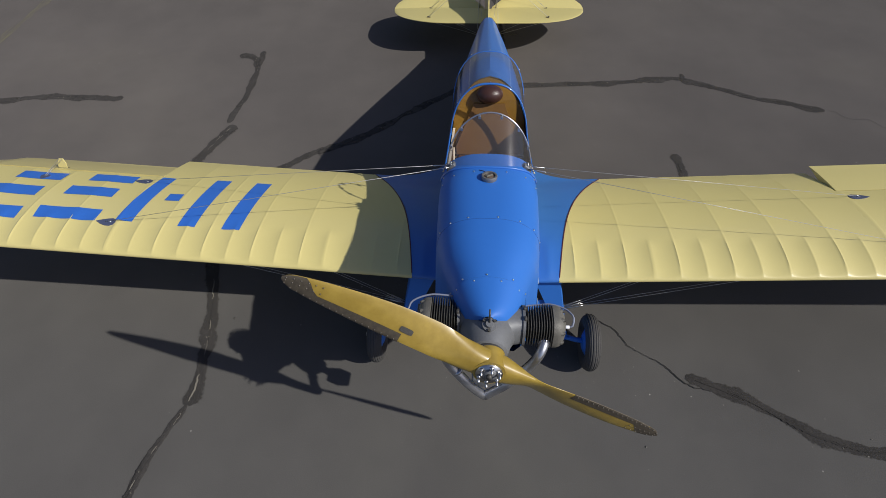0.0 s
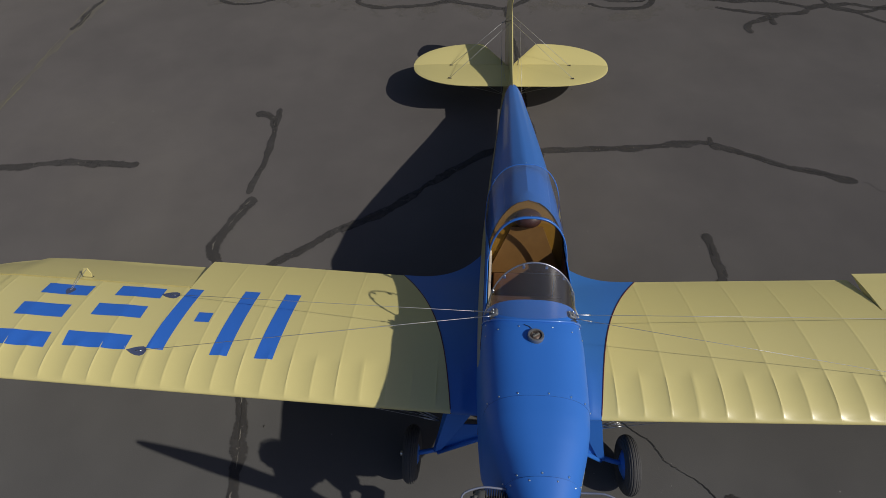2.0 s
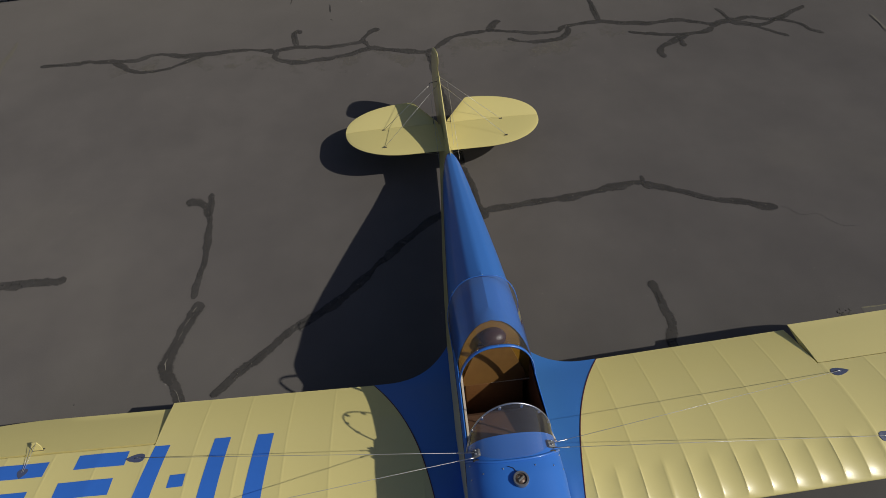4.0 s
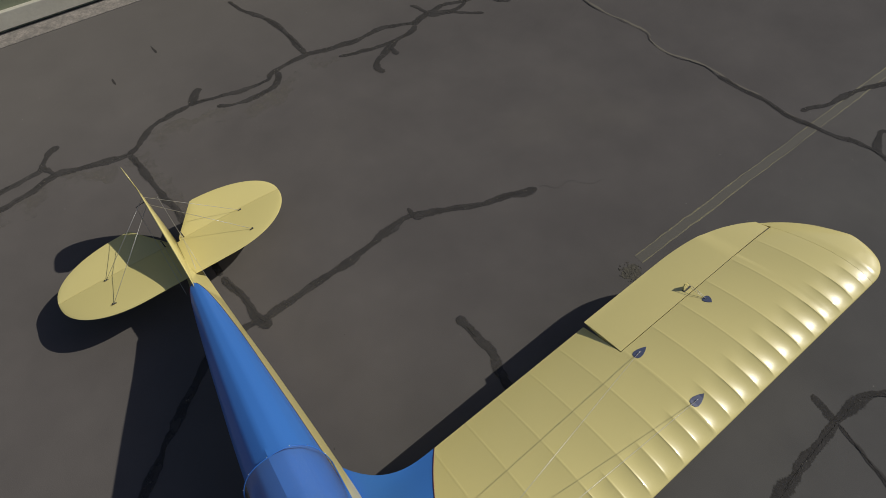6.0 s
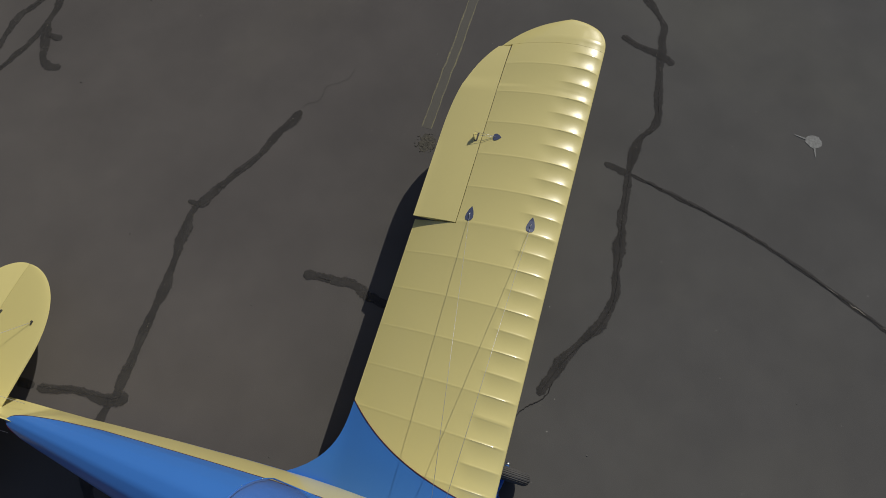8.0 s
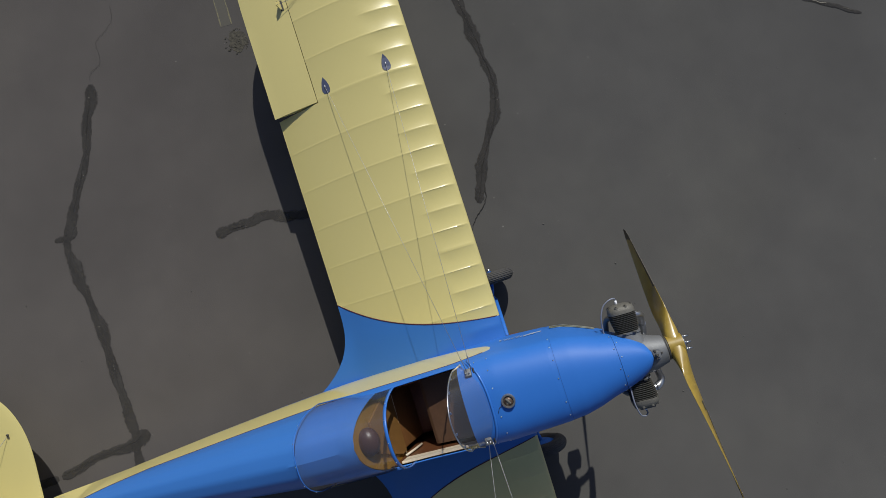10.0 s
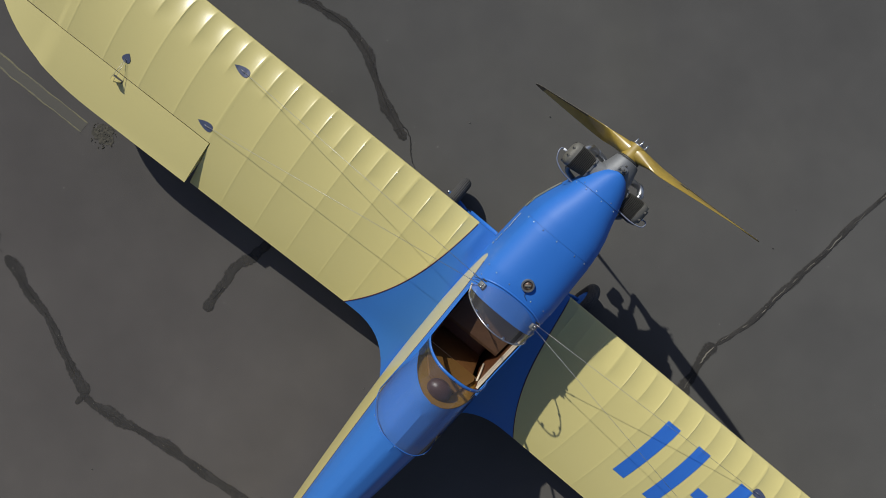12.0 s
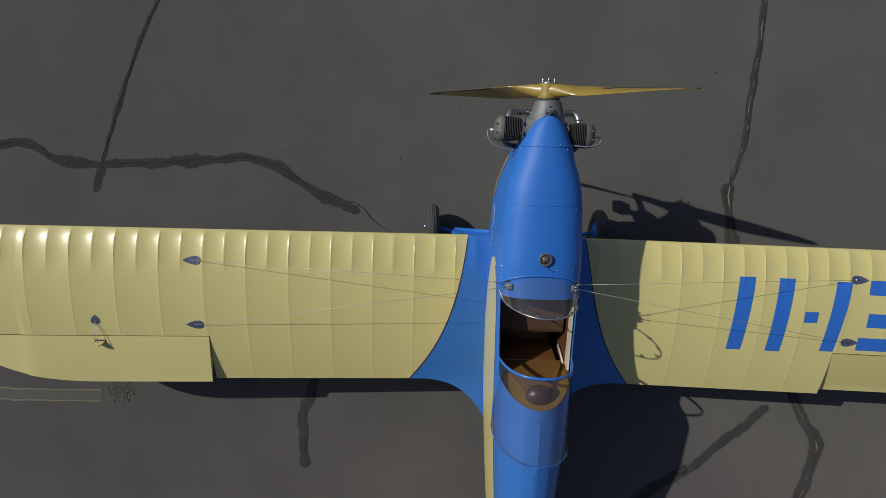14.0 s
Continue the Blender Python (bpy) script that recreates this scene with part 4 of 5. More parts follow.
# ---- landing gear ----
AXLE_Y, AXLE_Z, TYRE, WHEEL_X = -0.1245, -0.646, 0.204, 0.762
for side in (1, -1):
    bm = bmesh.new()
    tube(bm, [(side * 0.52, AXLE_Y + 0.06, AXLE_Z + 0.01), (side * 0.66, AXLE_Y + 0.02, AXLE_Z + 0.005), (side * (WHEEL_X + 0.01), AXLE_Y, AXLE_Z)], 0.018, 12)
    gear = part("axle", bm, BLUE, airplane, "blue axle tube")
    for a, b, ch in (((0.40, 0.45, -0.12), (0.60, AXLE_Y + 0.03, AXLE_Z + 0.02), 0.07), ((0.04, -0.155, -0.16), (0.575, AXLE_Y + 0.02, AXLE_Z + 0.015), 0.045)):
        bm = bmesh.new()
        fairing(bm, (side * a[0], a[1], a[2]), (side * b[0], b[1], b[2]), ch, 0.026, (0, 1, 0))
        part("gear_strut", bm, BLUE, airplane, "blue streamlined landing gear strut")
    bm = bmesh.new()
    top = [(0.325, 0.0), (0.330, -0.115), (0.492, -0.110), (0.505, 0.0), (0.43, 0.14)]
    low = [(0.566, AXLE_Y + 0.04), (0.569, AXLE_Y + 0.015), (0.603, AXLE_Y + 0.015), (0.606, AXLE_Y + 0.04), (0.586, AXLE_Y + 0.09)]
    loft(bm, [[(side * (a[0] + (b[0] - a[0]) * u), a[1] + (b[1] - a[1]) * u, -0.09 + (AXLE_Z + 0.095) * u) for a, b in zip(top, low)] for u in (0, 0.25, 0.5, 0.75, 1.0)])
    part("gear_fairing", bm, BLUE, airplane, "blue sheet-metal gear fairing", smooth=False)
    bm = bmesh.new()
    loft(bm, [[(side * x, y + dy, z) for x, y, z in ((0.06, -0.145, -0.185), (0.415, -0.085, -0.285), (0.575, -0.088, -0.62))] for dy in (-0.003, 0.003)])
    part("gear_web", bm, BLUE, airplane, "blue sheet-metal web between the gear struts", smooth=False)
    # wheel
    bm = bmesh.new()
    prof = []
    for k in range(64):
        a = 2 * math.pi * k / 64
        r, w = 0.056 * math.cos(a), 0.053 * math.sin(a)
        if math.cos(a) > 0.3:
            r -= 0.004 * (1 if k % 3 == 1 else 0)
        prof.append((TYRE - 0.056 + r, w))
    rings = []
    for i in range(48):
        b = 2 * math.pi * i / 48
        rings.append([(side * WHEEL_X + w, AXLE_Y + r * math.cos(b), AXLE_Z + r * math.sin(b)) for r, w in prof])
    rings.append(rings[0])
    loft(bm, rings, caps=False)
    bmesh.ops.remove_doubles(bm, verts=bm.verts[:], dist=0.0003)
    wheel = part("wheel", bm, RUBBER, airplane, "black ribbed tyre on a blue wheel")
    sharp(wheel, 30)
    for dx, r2 in ((0.036, 0.03), (-0.036, 0.03)):
        bm = bmesh.new()
        disc(bm, (side * WHEEL_X + dx, AXLE_Y, AXLE_Z), (math.copysign(1, dx), 0, 0), 0.112, 0.03, 32, 0.05)
        part("wheel_disc", bm, BLUE, wheel, "blue wheel disc")
    bm = bmesh.new()
    disc(bm, (side * (WHEEL_X + 0.068), AXLE_Y, AXLE_Z), (1, 0, 0), 0.018, 0.03, 8)
    part("axle_nut", bm, STEEL, wheel)

# ---- engine ----
HUB_Z = 0.430
bm = bmesh.new()
rings = []
for y, r, dz in ((-1.180, 0.072, 0), (-1.172, 0.085, 0), (-1.10, 0.106, 0), (-1.08, 0.116, -0.01), (-0.98, 0.126, -0.02), (-0.86, 0.13, -0.03), (-0.70, 0.13, -0.04)):
    rings.append([(r * math.cos(a) * 1.05, y, HUB_Z + dz + r * math.sin(a)) for a in (2 * math.pi * k / 32 for k in range(32))])
loft(bm, rings)
engine = part("crankcase", bm, ALLOY, airplane, "grey alloy engine crankcase")
sharp(engine, 30)
bm = bmesh.new()
disc(bm, (0.004, -1.098, HUB_Z + 0.100), (0, -0.45, 1), 0.036, 0.034, 20, 0.031)
disc(bm, (0.004, -1.106, HUB_Z + 0.118), (0, -0.45, 1), 0.022, 0.020, 16, 0.016)
boss = part("crankcase_boss", bm, ALLOY, engine)
sharp(boss)
for k in range(3):
    a = 2 * math.pi * k / 3 + 0.5
    bm = bmesh.new()
    disc(bm, (0.004 + 0.027 * math.cos(a), -1.104 + 0.027 * math.sin(a), HUB_Z + 0.117 + 0.012 * math.sin(a)), (0, -0.45, 1), 0.007, 0.014, 6)
    part("boss_bolt", bm, IRON, engine, smooth=False)
bm = bmesh.new()
loft(bm, [[(dx, y, HUB_Z + z) for y, z in ((-1.114, 0.112), (-1.082, 0.112), (-1.088, 0.160), (-1.092, 0.195), (-1.096, 0.160))] for dx in (0.0, 0.008)])
part("lifting_lug", bm, IRON, engine)
bm = bmesh.new()
disc(bm, (0, -1.186, HUB_Z), (0, 1, 0), 0.076, 0.016, 32)
part("thrust_plate", bm, IRON, engine)
for side, cy, nx in ((1, -0.985, 0.0), (-1, -0.955, -0.03)):
    zc = HUB_Z - 0.01
    bm = bmesh.new()
    rings = []
    for x, ry, rz, dy, p in ((0.03, 0.125, 0.10, -0.02, 2.0), (0.085 + nx * 0.4, 0.096, 0.09, -0.012, 2.4), (0.125 + nx * 0.7, 0.078, 0.08, -0.004, 3.0), (0.158 + nx, 0.072, 0.074, 0.0, 4.0), (0.160 + nx, 0.080, 0.080, 0.0, 4.0), (0.172 + nx, 0.080, 0.080, 0.0, 4.0)):
        ring = []
        for j in range(32):
            c, w = math.cos(2 * math.pi * j / 32), math.sin(2 * math.pi * j / 32)
            q = (abs(c) ** p + abs(w) ** p) ** (-1 / p)
            ring.append((side * x, cy + dy + ry * c * q, zc + rz * w * q))
        rings.append(ring)
    loft(bm, rings)
    pad = part("cylinder_base", bm, ALLOY, engine)
    sharp(pad, 35)
    bm = bmesh.new()
    disc(bm, (side * (0.235 + nx), cy, zc), (1, 0, 0), 0.058, 0.16, 24)
    cyl = part("cylinder", bm, IRON, airplane, "dark finned engine cylinder")
    for k in range(10):
        x = 0.184 + 0.0117 * k
        r = 0.080 + 0.002 * min(k, 6)
        bm = bmesh.new()
        pts = []
        for j in range(24):
            a = 2 * math.pi * j / 24
            c, s2 = math.cos(a), math.sin(a)
            q = (abs(c) ** 4 + abs(s2) ** 4) ** -0.25
            pts.append((r * c * q * 0.93, r * s2 * q * 0.93))
        loft(bm, [[(side * (x + nx + dx), cy + u, zc + w) for u, w in pts] for dx in (-0.0016, 0.0016)])
        part("cooling_fin", bm, IRON, cyl, smooth=False)
    bm = bmesh.new()
    rings = []
    for x, k in ((0.294, 0.080), (0.297, 0.087), (0.316, 0.087), (0.334, 0.081), (0.347, 0.068), (0.355, 0.048), (0.358, 0.02)):
        rings.append([(side * (x + nx), cy + k * math.cos(a) * (abs(math.cos(a)) ** 3 + abs(math.sin(a)) ** 3) ** -0.33, zc + k * math.sin(a) * (abs(math.cos(a)) ** 3 + abs(math.sin(a)) ** 3) ** -0.33) for a in (2 * math.pi * j / 32 for j in range(32))])
    loft(bm, rings)
    hd = part("cylinder_head", bm, HEAD, cyl, "weathered brown-grey cylinder head")
    sharp(hd, 45)
    for k in range(8):
        a = 2 * math.pi * (k + 0.5) / 8
        q = (abs(math.cos(a)) ** 3 + abs(math.sin(a)) ** 3) ** -0.33
        dy, dz = 0.072 * q * math.cos(a), 0.072 * q * math.sin(a)
        bm = bmesh.new()
        disc(bm, (side * (0.336 + nx), cy + dy, zc + dz), (1, 0, 0), 0.011, 0.016, 14)
        boss = part("bolt_boss", bm, HEAD, cyl)
        sharp(boss)
        bm = bmesh.new()
        disc(bm, (side * (0.346 + nx), cy + dy, zc + dz), (1, 0, 0), 0.0065, 0.010, 6)
        part("head_bolt", bm, IRON, cyl, smooth=False)
    for dz in (-0.045, -0.018, 0.009, 0.036) if side < 0 else ():
        bm = bmesh.new()
        box(bm, (-0.007, -0.05, -0.004), (0.007, 0.05, 0.004), 0.002, Matrix.Translation((side * (0.357 + nx), cy, zc + dz)))
        part("head_rib", bm, HEAD, cyl, smooth=False)
    for dy in (-0.035, 0.03):
        bm = bmesh.new()
        box(bm, (-0.007, -0.011, -0.030), (0.007, 0.011, 0.012), 0.004, Matrix.Translation((side * (0.170 + nx), cy + dy, zc + 0.078)))
        part("hold_down_clamp", bm, IRON, cyl)
    bm = bmesh.new()
    disc(bm, (side * (0.368 + nx), cy + 0.010, zc - 0.012), (1, 0, 0), 0.008, 0.03, 8)
    part("spark_plug", bm, WHITE, cyl, "white spark plug")
    bm = bmesh.new()
    if side > 0:
        run = ((0.380, -0.976, 0.406), (0.398, -0.972, 0.412), (0.403, -0.945, 0.440), (0.390, -0.912, 0.440), (0.366, -0.882, 0.436), (0.303, -0.852, 0.432), (0.231, -0.841, 0.411), (0.17, -0.838, 0.40))
    else:
        run = ((-0.352, -0.946, 0.408), (-0.374, -0.948, 0.414), (-0.380, -0.926, 0.444), (-0.370, -0.905, 0.462), (-0.340, -0.891, 0.480), (-0.267, -0.880, 0.499), (-0.168, -0.885, 0.499))
    tube(bm, run, 0.0048, 8, 0.015)
    part("ignition_lead", bm, LEAD, cyl, "grey ignition lead")
    bm = bmesh.new()
    tube(bm, [(side * (0.262 + nx), -1.02, zc - 0.03), (side * (0.260 + nx), -1.065, zc - 0.035), (side * (0.235 + nx), -1.105, zc - 0.075), (side * (0.19 + nx * 0.7), -1.112, zc - 0.155), (side * (0.105 + nx * 0.4), -1.120, zc - 0.265), (side * 0.035, -1.106, zc - 0.355), (0.0, -1.100, zc - 0.395)], 0.0235, 14, 0.02)
    for x, y, z, d in ((0.2605, -1.062, -0.033, (0, 1, 0)), (0.165, -1.114, -0.188, (0.6, 0.0, 0.8))):
        disc(bm, (side * (x + nx), y, zc + z), (side * d[0], d[1], d[2]), 0.0275, 0.012, 16)
    part("exhaust_pipe", bm, PIPE, cyl, "bright metal exhaust pipe")
    bm = bmesh.new()
    tube(bm, [(side * (0.27 + nx), cy + 0.05, zc - 0.05), (side * (0.26 + nx), cy + 0.10, zc - 0.10), (side * (0.14 + nx), cy + 0.12, zc - 0.18)], 0.018, 10, 0.02)
    part("intake_pipe", bm, ALLOY, cyl)

# the short cylinder that points down under the crankcase, and the air box below it
LOW = Matrix.Translation((0, -0.94, HUB_Z - 0.05)) @ Matrix.Rotation(radians(90), 4, "Y")
bm = bmesh.new()
disc(bm, LOW @ Vector((0.12, 0, 0)), (0, 0, 1), 0.052, 0.26, 24)
lower = part("cylinder", bm, IRON, airplane, "dark finned engine cylinder pointing down")
for k in range(9):
    x = 0.150 + 0.0117 * k
    r = 0.070 + 0.001 * min(k, 6)
    bm = bmesh.new()
    loft(bm, [[LOW @ Vector((x + dx, r * math.cos(a), r * math.sin(a))) for a in (2 * math.pi * j / 24 for j in range(24))] for dx in (-0.0016, 0.0016)])
    part("cooling_fin", bm, IRON, lower, smooth=False)
bm = bmesh.new()
loft(bm, [[LOW @ Vector((x, r * math.cos(a), r * math.sin(a))) for a in (2 * math.pi * j / 28 for j in range(28))] for x, r in ((0.250, 0.066), (0.255, 0.070), (0.278, 0.068), (0.292, 0.05), (0.296, 0.02))])
sharp(part("cylinder_head", bm, HEAD, lower, "weathered brown-grey cylinder head"), 32)
bm = bmesh.new()
tube(bm, [(0.0, -0.93, HUB_Z - 0.33), (-0.01, -0.915, HUB_Z - 0.40), (-0.02, -0.90, HUB_Z - 0.47)], 0.026, 12, 0.02)
box(bm, (-0.045, -0.055, -0.05), (0.045, 0.055, 0.04), 0.012, Matrix.Translation((-0.022, -0.895, HUB_Z - 0.50)) @ pose(0, 0, 0, 12, 0, 0))
part("air_box", bm, ALLOY, lower, "grey air box under the engine")

# ---- propeller ----
PROP_Y, RADIUS = -1.240, 0.936
PROP_Z = HUB_Z + 0.010
prop_m = Matrix.Translation((0.006, PROP_Y, PROP_Z)) @ Matrix.Rotation(radians(30), 4, "Y")


TWIST = [(0, 38), (0.08, 37), (0.16, 35), (0.28, 30.5), (0.5, 21.5), (0.75, 13.5), (1.0, 7)]


def curve(table, x):
    """A smooth line through a table of pairs."""
    n = len(table)
    for i in range(n - 1):
        if x <= table[i + 1][0] or i == n - 2:
            p = [table[max(0, min(n - 1, i + k))] for k in (-1, 0, 1, 2)]
            u = (x - p[1][0]) / (p[2][0] - p[1][0])
            m1 = (p[2][1] - p[0][1]) / max(1e-6, p[2][0] - p[0][0]) * (p[2][0] - p[1][0])
            m2 = (p[3][1] - p[1][1]) / max(1e-6, p[3][0] - p[1][0]) * (p[2][0] - p[1][0])
            return (2 * u ** 3 - 3 * u * u + 1) * p[1][1] + (u ** 3 - 2 * u * u + u) * m1 + (3 * u * u - 2 * u ** 3) * p[2][1] + (u ** 3 - u * u) * m2


def blade_ring(r, sheath=False):
    """Section of the blade that points along +x before turning: leading edge up."""
    u = r / RADIUS
    chord = curve([(0, 0.132), (0.08, 0.142), (0.16, 0.148), (0.28, 0.154), (0.45, 0.156), (0.62, 0.143), (0.8, 0.114), (0.92, 0.083), (0.975, 0.055), (1.0, 0.012)], u)
    thick = curve([(0, 0.092), (0.08, 0.088), (0.16, 0.066), (0.28, 0.044), (0.5, 0.025), (0.8, 0.013), (1.0, 0.006)], u)
    twist = curve(TWIST, u)
    pts = []
    for k in range(20):
        a = 2 * math.pi * k / 20
        c, s = math.cos(a), math.sin(a)
        w = c * chord / 2 - 0.012 * math.sin(math.pi * min(1.0, u * 1.05))
        t = s * thick / 2 * (1.0 - 0.25 * c)
        if s < 0:
            t *= 0.4
        b = radians(twist)
        z = w * math.cos(b) + t * math.sin(b)
        y = -w * math.sin(b) * 0.9 - t * math.cos(b)
        # near the hub the blade fairs into a rounded block
        k2 = max(0.0, min(1.0, (u - 0.03) / 0.27))
        k2 = k2 * k2 * (3 - 2 * k2)
        q = (abs(c) ** 3 + abs(s) ** 3) ** (-1 / 3)
        y, z = (1 - k2) * (-0.048 * s * q) + k2 * y, (1 - k2) * 0.064 * c * q + k2 * z
        pts.append((r, y, z))
    return pts


def turn(bm, m):
    bmesh.ops.transform(bm, matrix=m, verts=bm.verts[:])


bm = bmesh.new()
rs = [RADIUS * k / 60 for k in range(0, 61)]
for flip in (0, 180):
    mm = Matrix.Rotation(radians(flip), 4, "Y")
    loft(bm, [[mm @ Vector(p) for p in blade_ring(r)] for r in rs])
disc(bm, (0, 0, 0), (0, 1, 0), 0.070, 0.094, 32)
turn(bm, prop_m)
prop = part("propeller", bm, PROP, airplane, "varnished wooden two-blade propeller with metal-tipped edges")
sharp(prop, 45)
for flip in (0, 180):
    mm = prop_m @ Matrix.Rotation(radians(flip), 4, "Y")
    bm = bmesh.new()
    rings = []
    for k in range(25):
        r = RADIUS * (0.44 + 0.563 * k / 24)
        full = blade_ring(min(r, RADIUS * 0.999))
        c = sum((Vector(p) for p in full), Vector()) / 20
        reach, back = (4, 2) if k < 18 else ((5, 2), (7, 3), (9, 5), (9, 9))[min(3, k - 18)]
        b = radians(curve(TWIST, min(1.0, r / RADIUS)))
        off = Vector((0, -math.cos(b), math.sin(b))) * 0.0014
        ring = [c + (Vector(full[j % 20]) - c) * 1.035 + off * math.sin(2 * math.pi * j / 20) for j in range(-back, reach + 1)]
        while len(ring) < 19:
            ring.insert(0, ring[0].lerp(ring[1], 0.0))
            ring.append(ring[-1].copy())
        rings.append([mm @ Vector((r, q.y, q.z)) for q in ring])
    vs = [[bm.verts.new(p) for p in rr] for rr in rings]
    for i in range(24):
        for j in range(18):
            quad = (vs[i][j], vs[i][j + 1], vs[i + 1][j + 1], vs[i + 1][j])
            bm.faces.new(quad)
    bmesh.ops.dissolve_degenerate(bm, dist=0.00005, edges=bm.edges[:])
    sheath = part("edge_sheath", bm, BRASS, prop, "dull riveted metal sheath on the leading edge")
    for k in range(18):
        r = RADIUS * (0.46 + 0.525 * k / 17)
        ringp = blade_ring(r)
        c = sum((Vector(p) for p in ringp), Vector()) / 20
        for j in ((2, ) if k < 12 else (2, 5, 7)):
            p = c + (Vector(ringp[j]) - c) * 1.03 + Vector((0, -0.0025, 0))
            bm = bmesh.new()
            dome(bm, mm @ Vector((r, p.y, p.z)), 0.0032, 0.8, 6, 4)
            part("sheath_rivet", bm, RIVET, sheath)
bm = bmesh.new()
disc(bm, (0.006, PROP_Y - 0.048, PROP_Z), (0, 1, 0), 0.058, 0.012, 32)
face = part("hub_plate", bm, STEEL, prop, "bright steel hub plate with studs")
bm = bmesh.new()
disc(bm, (0.006, PROP_Y - 0.056, PROP_Z), (0, 1, 0), 0.034, 0.010, 24)
part("hub_boss", bm, ALLOY, face)
for k in range(6):
    a = 2 * math.pi * k / 6 + 0.3
    at = Vector((0.006 + 0.046 * math.cos(a), PROP_Y - 0.068, PROP_Z + 0.046 * math.sin(a)))
    bm = bmesh.new()
    disc(bm, at, (0, 1, 0), 0.0055, 0.042, 8)
    disc(bm, at + Vector((0, 0.009, 0)), (0, 1, 0), 0.010, 0.010, 6)
    part("hub_stud", bm, STEEL, face)
bm = bmesh.new()
disc(bm, (0.006, PROP_Y - 0.066, PROP_Z), (0, 1, 0), 0.012, 0.02, 12)
part("hub_nut", bm, IRON, face)
# maker's plate on the upper blade, drawn plain
mm = prop_m @ Matrix.Rotation(radians(180), 4, "Y")
bm = bmesh.new()
dec = []
for k in range(12):
    a = 2 * math.pi * k / 12
    ca, sa = math.cos(a + 0.26), math.sin(a + 0.26)
    r, off = 0.40 + 0.030 * math.copysign(abs(ca) ** 0.4, ca), 0.013 * math.copysign(abs(sa) ** 0.4, sa)
    b = radians(curve(TWIST, r / RADIUS))
    base = Vector(blade_ring(r)[5])
    dec.append(mm @ (base + Vector((0, -off * math.sin(b) - 0.0025, off * math.cos(b)))))
bm.faces.new([bm.verts.new(p) for p in dec])
part("maker_plate", bm, IRON, prop, "small dark maker's plate", smooth=False)


# ---- cracks, seals and marks on the asphalt ----
def ribbon(bm, pts, width, lift, ragged, seed, taper=True, dome_h=0.003, jag=0.0):
    """A strip of uneven width along a line on the ground, slightly crowned."""
    line = smooth_line([(x, y, 0) for x, y in pts], 0.014)
    rng = random.Random(seed)
    rows, n = [], len(line)
    ph = rng.random() * 50
    for i, p in enumerate(line):
        d = (line[min(i + 1, n - 1)] - line[max(i - 1, 0)]).normalized()
        s = Vector((-d.y, d.x, 0))
        wl = width * (0.5 + 1.15 * ragged * noise.noise(Vector((i * 0.051, ph, 0)))) + width * ragged * (0.30 * noise.noise(Vector((i * 0.20, ph, 3))) + 0.16 * noise.noise(Vector((i * 0.8, ph, 13))))
        wr = width * (0.5 + 1.15 * ragged * noise.noise(Vector((i * 0.051, ph, 9)))) + width * ragged * (0.30 * noise.noise(Vector((i * 0.20, ph, 5))) + 0.16 * noise.noise(Vector((i * 0.8, ph, 17))))
        end = min(1.0, 0.45 + 0.2 * min(i, n - 1 - i)) if taper else 1.0
        sway = 0.012 * noise.noise(Vector((i * 0.093, ph, 20)))
        wl, wr = max(0.001, wl * end), max(0.001, wr * end)
        sway += jag * rng.uniform(-1, 1) if i % 3 == 0 else 0.0
        row = []
        for u in (-1, -0.6, 0, 0.6, 1):
            w = wr if u < 0 else wl
            row.append(p + s * (u * w + sway) + Vector((0, 0, lift + dome_h * (1 - u * u))))
        rows.append(row)
    edge = bm.verts.layers.float.get("edge") or bm.verts.layers.float.new("edge")
    for row in loft(bm, rows, closed=False, caps=False):
        for v, e in zip(row, (0.0, 0.4, 1.0, 0.4, 0.0)):
            v[edge] = e


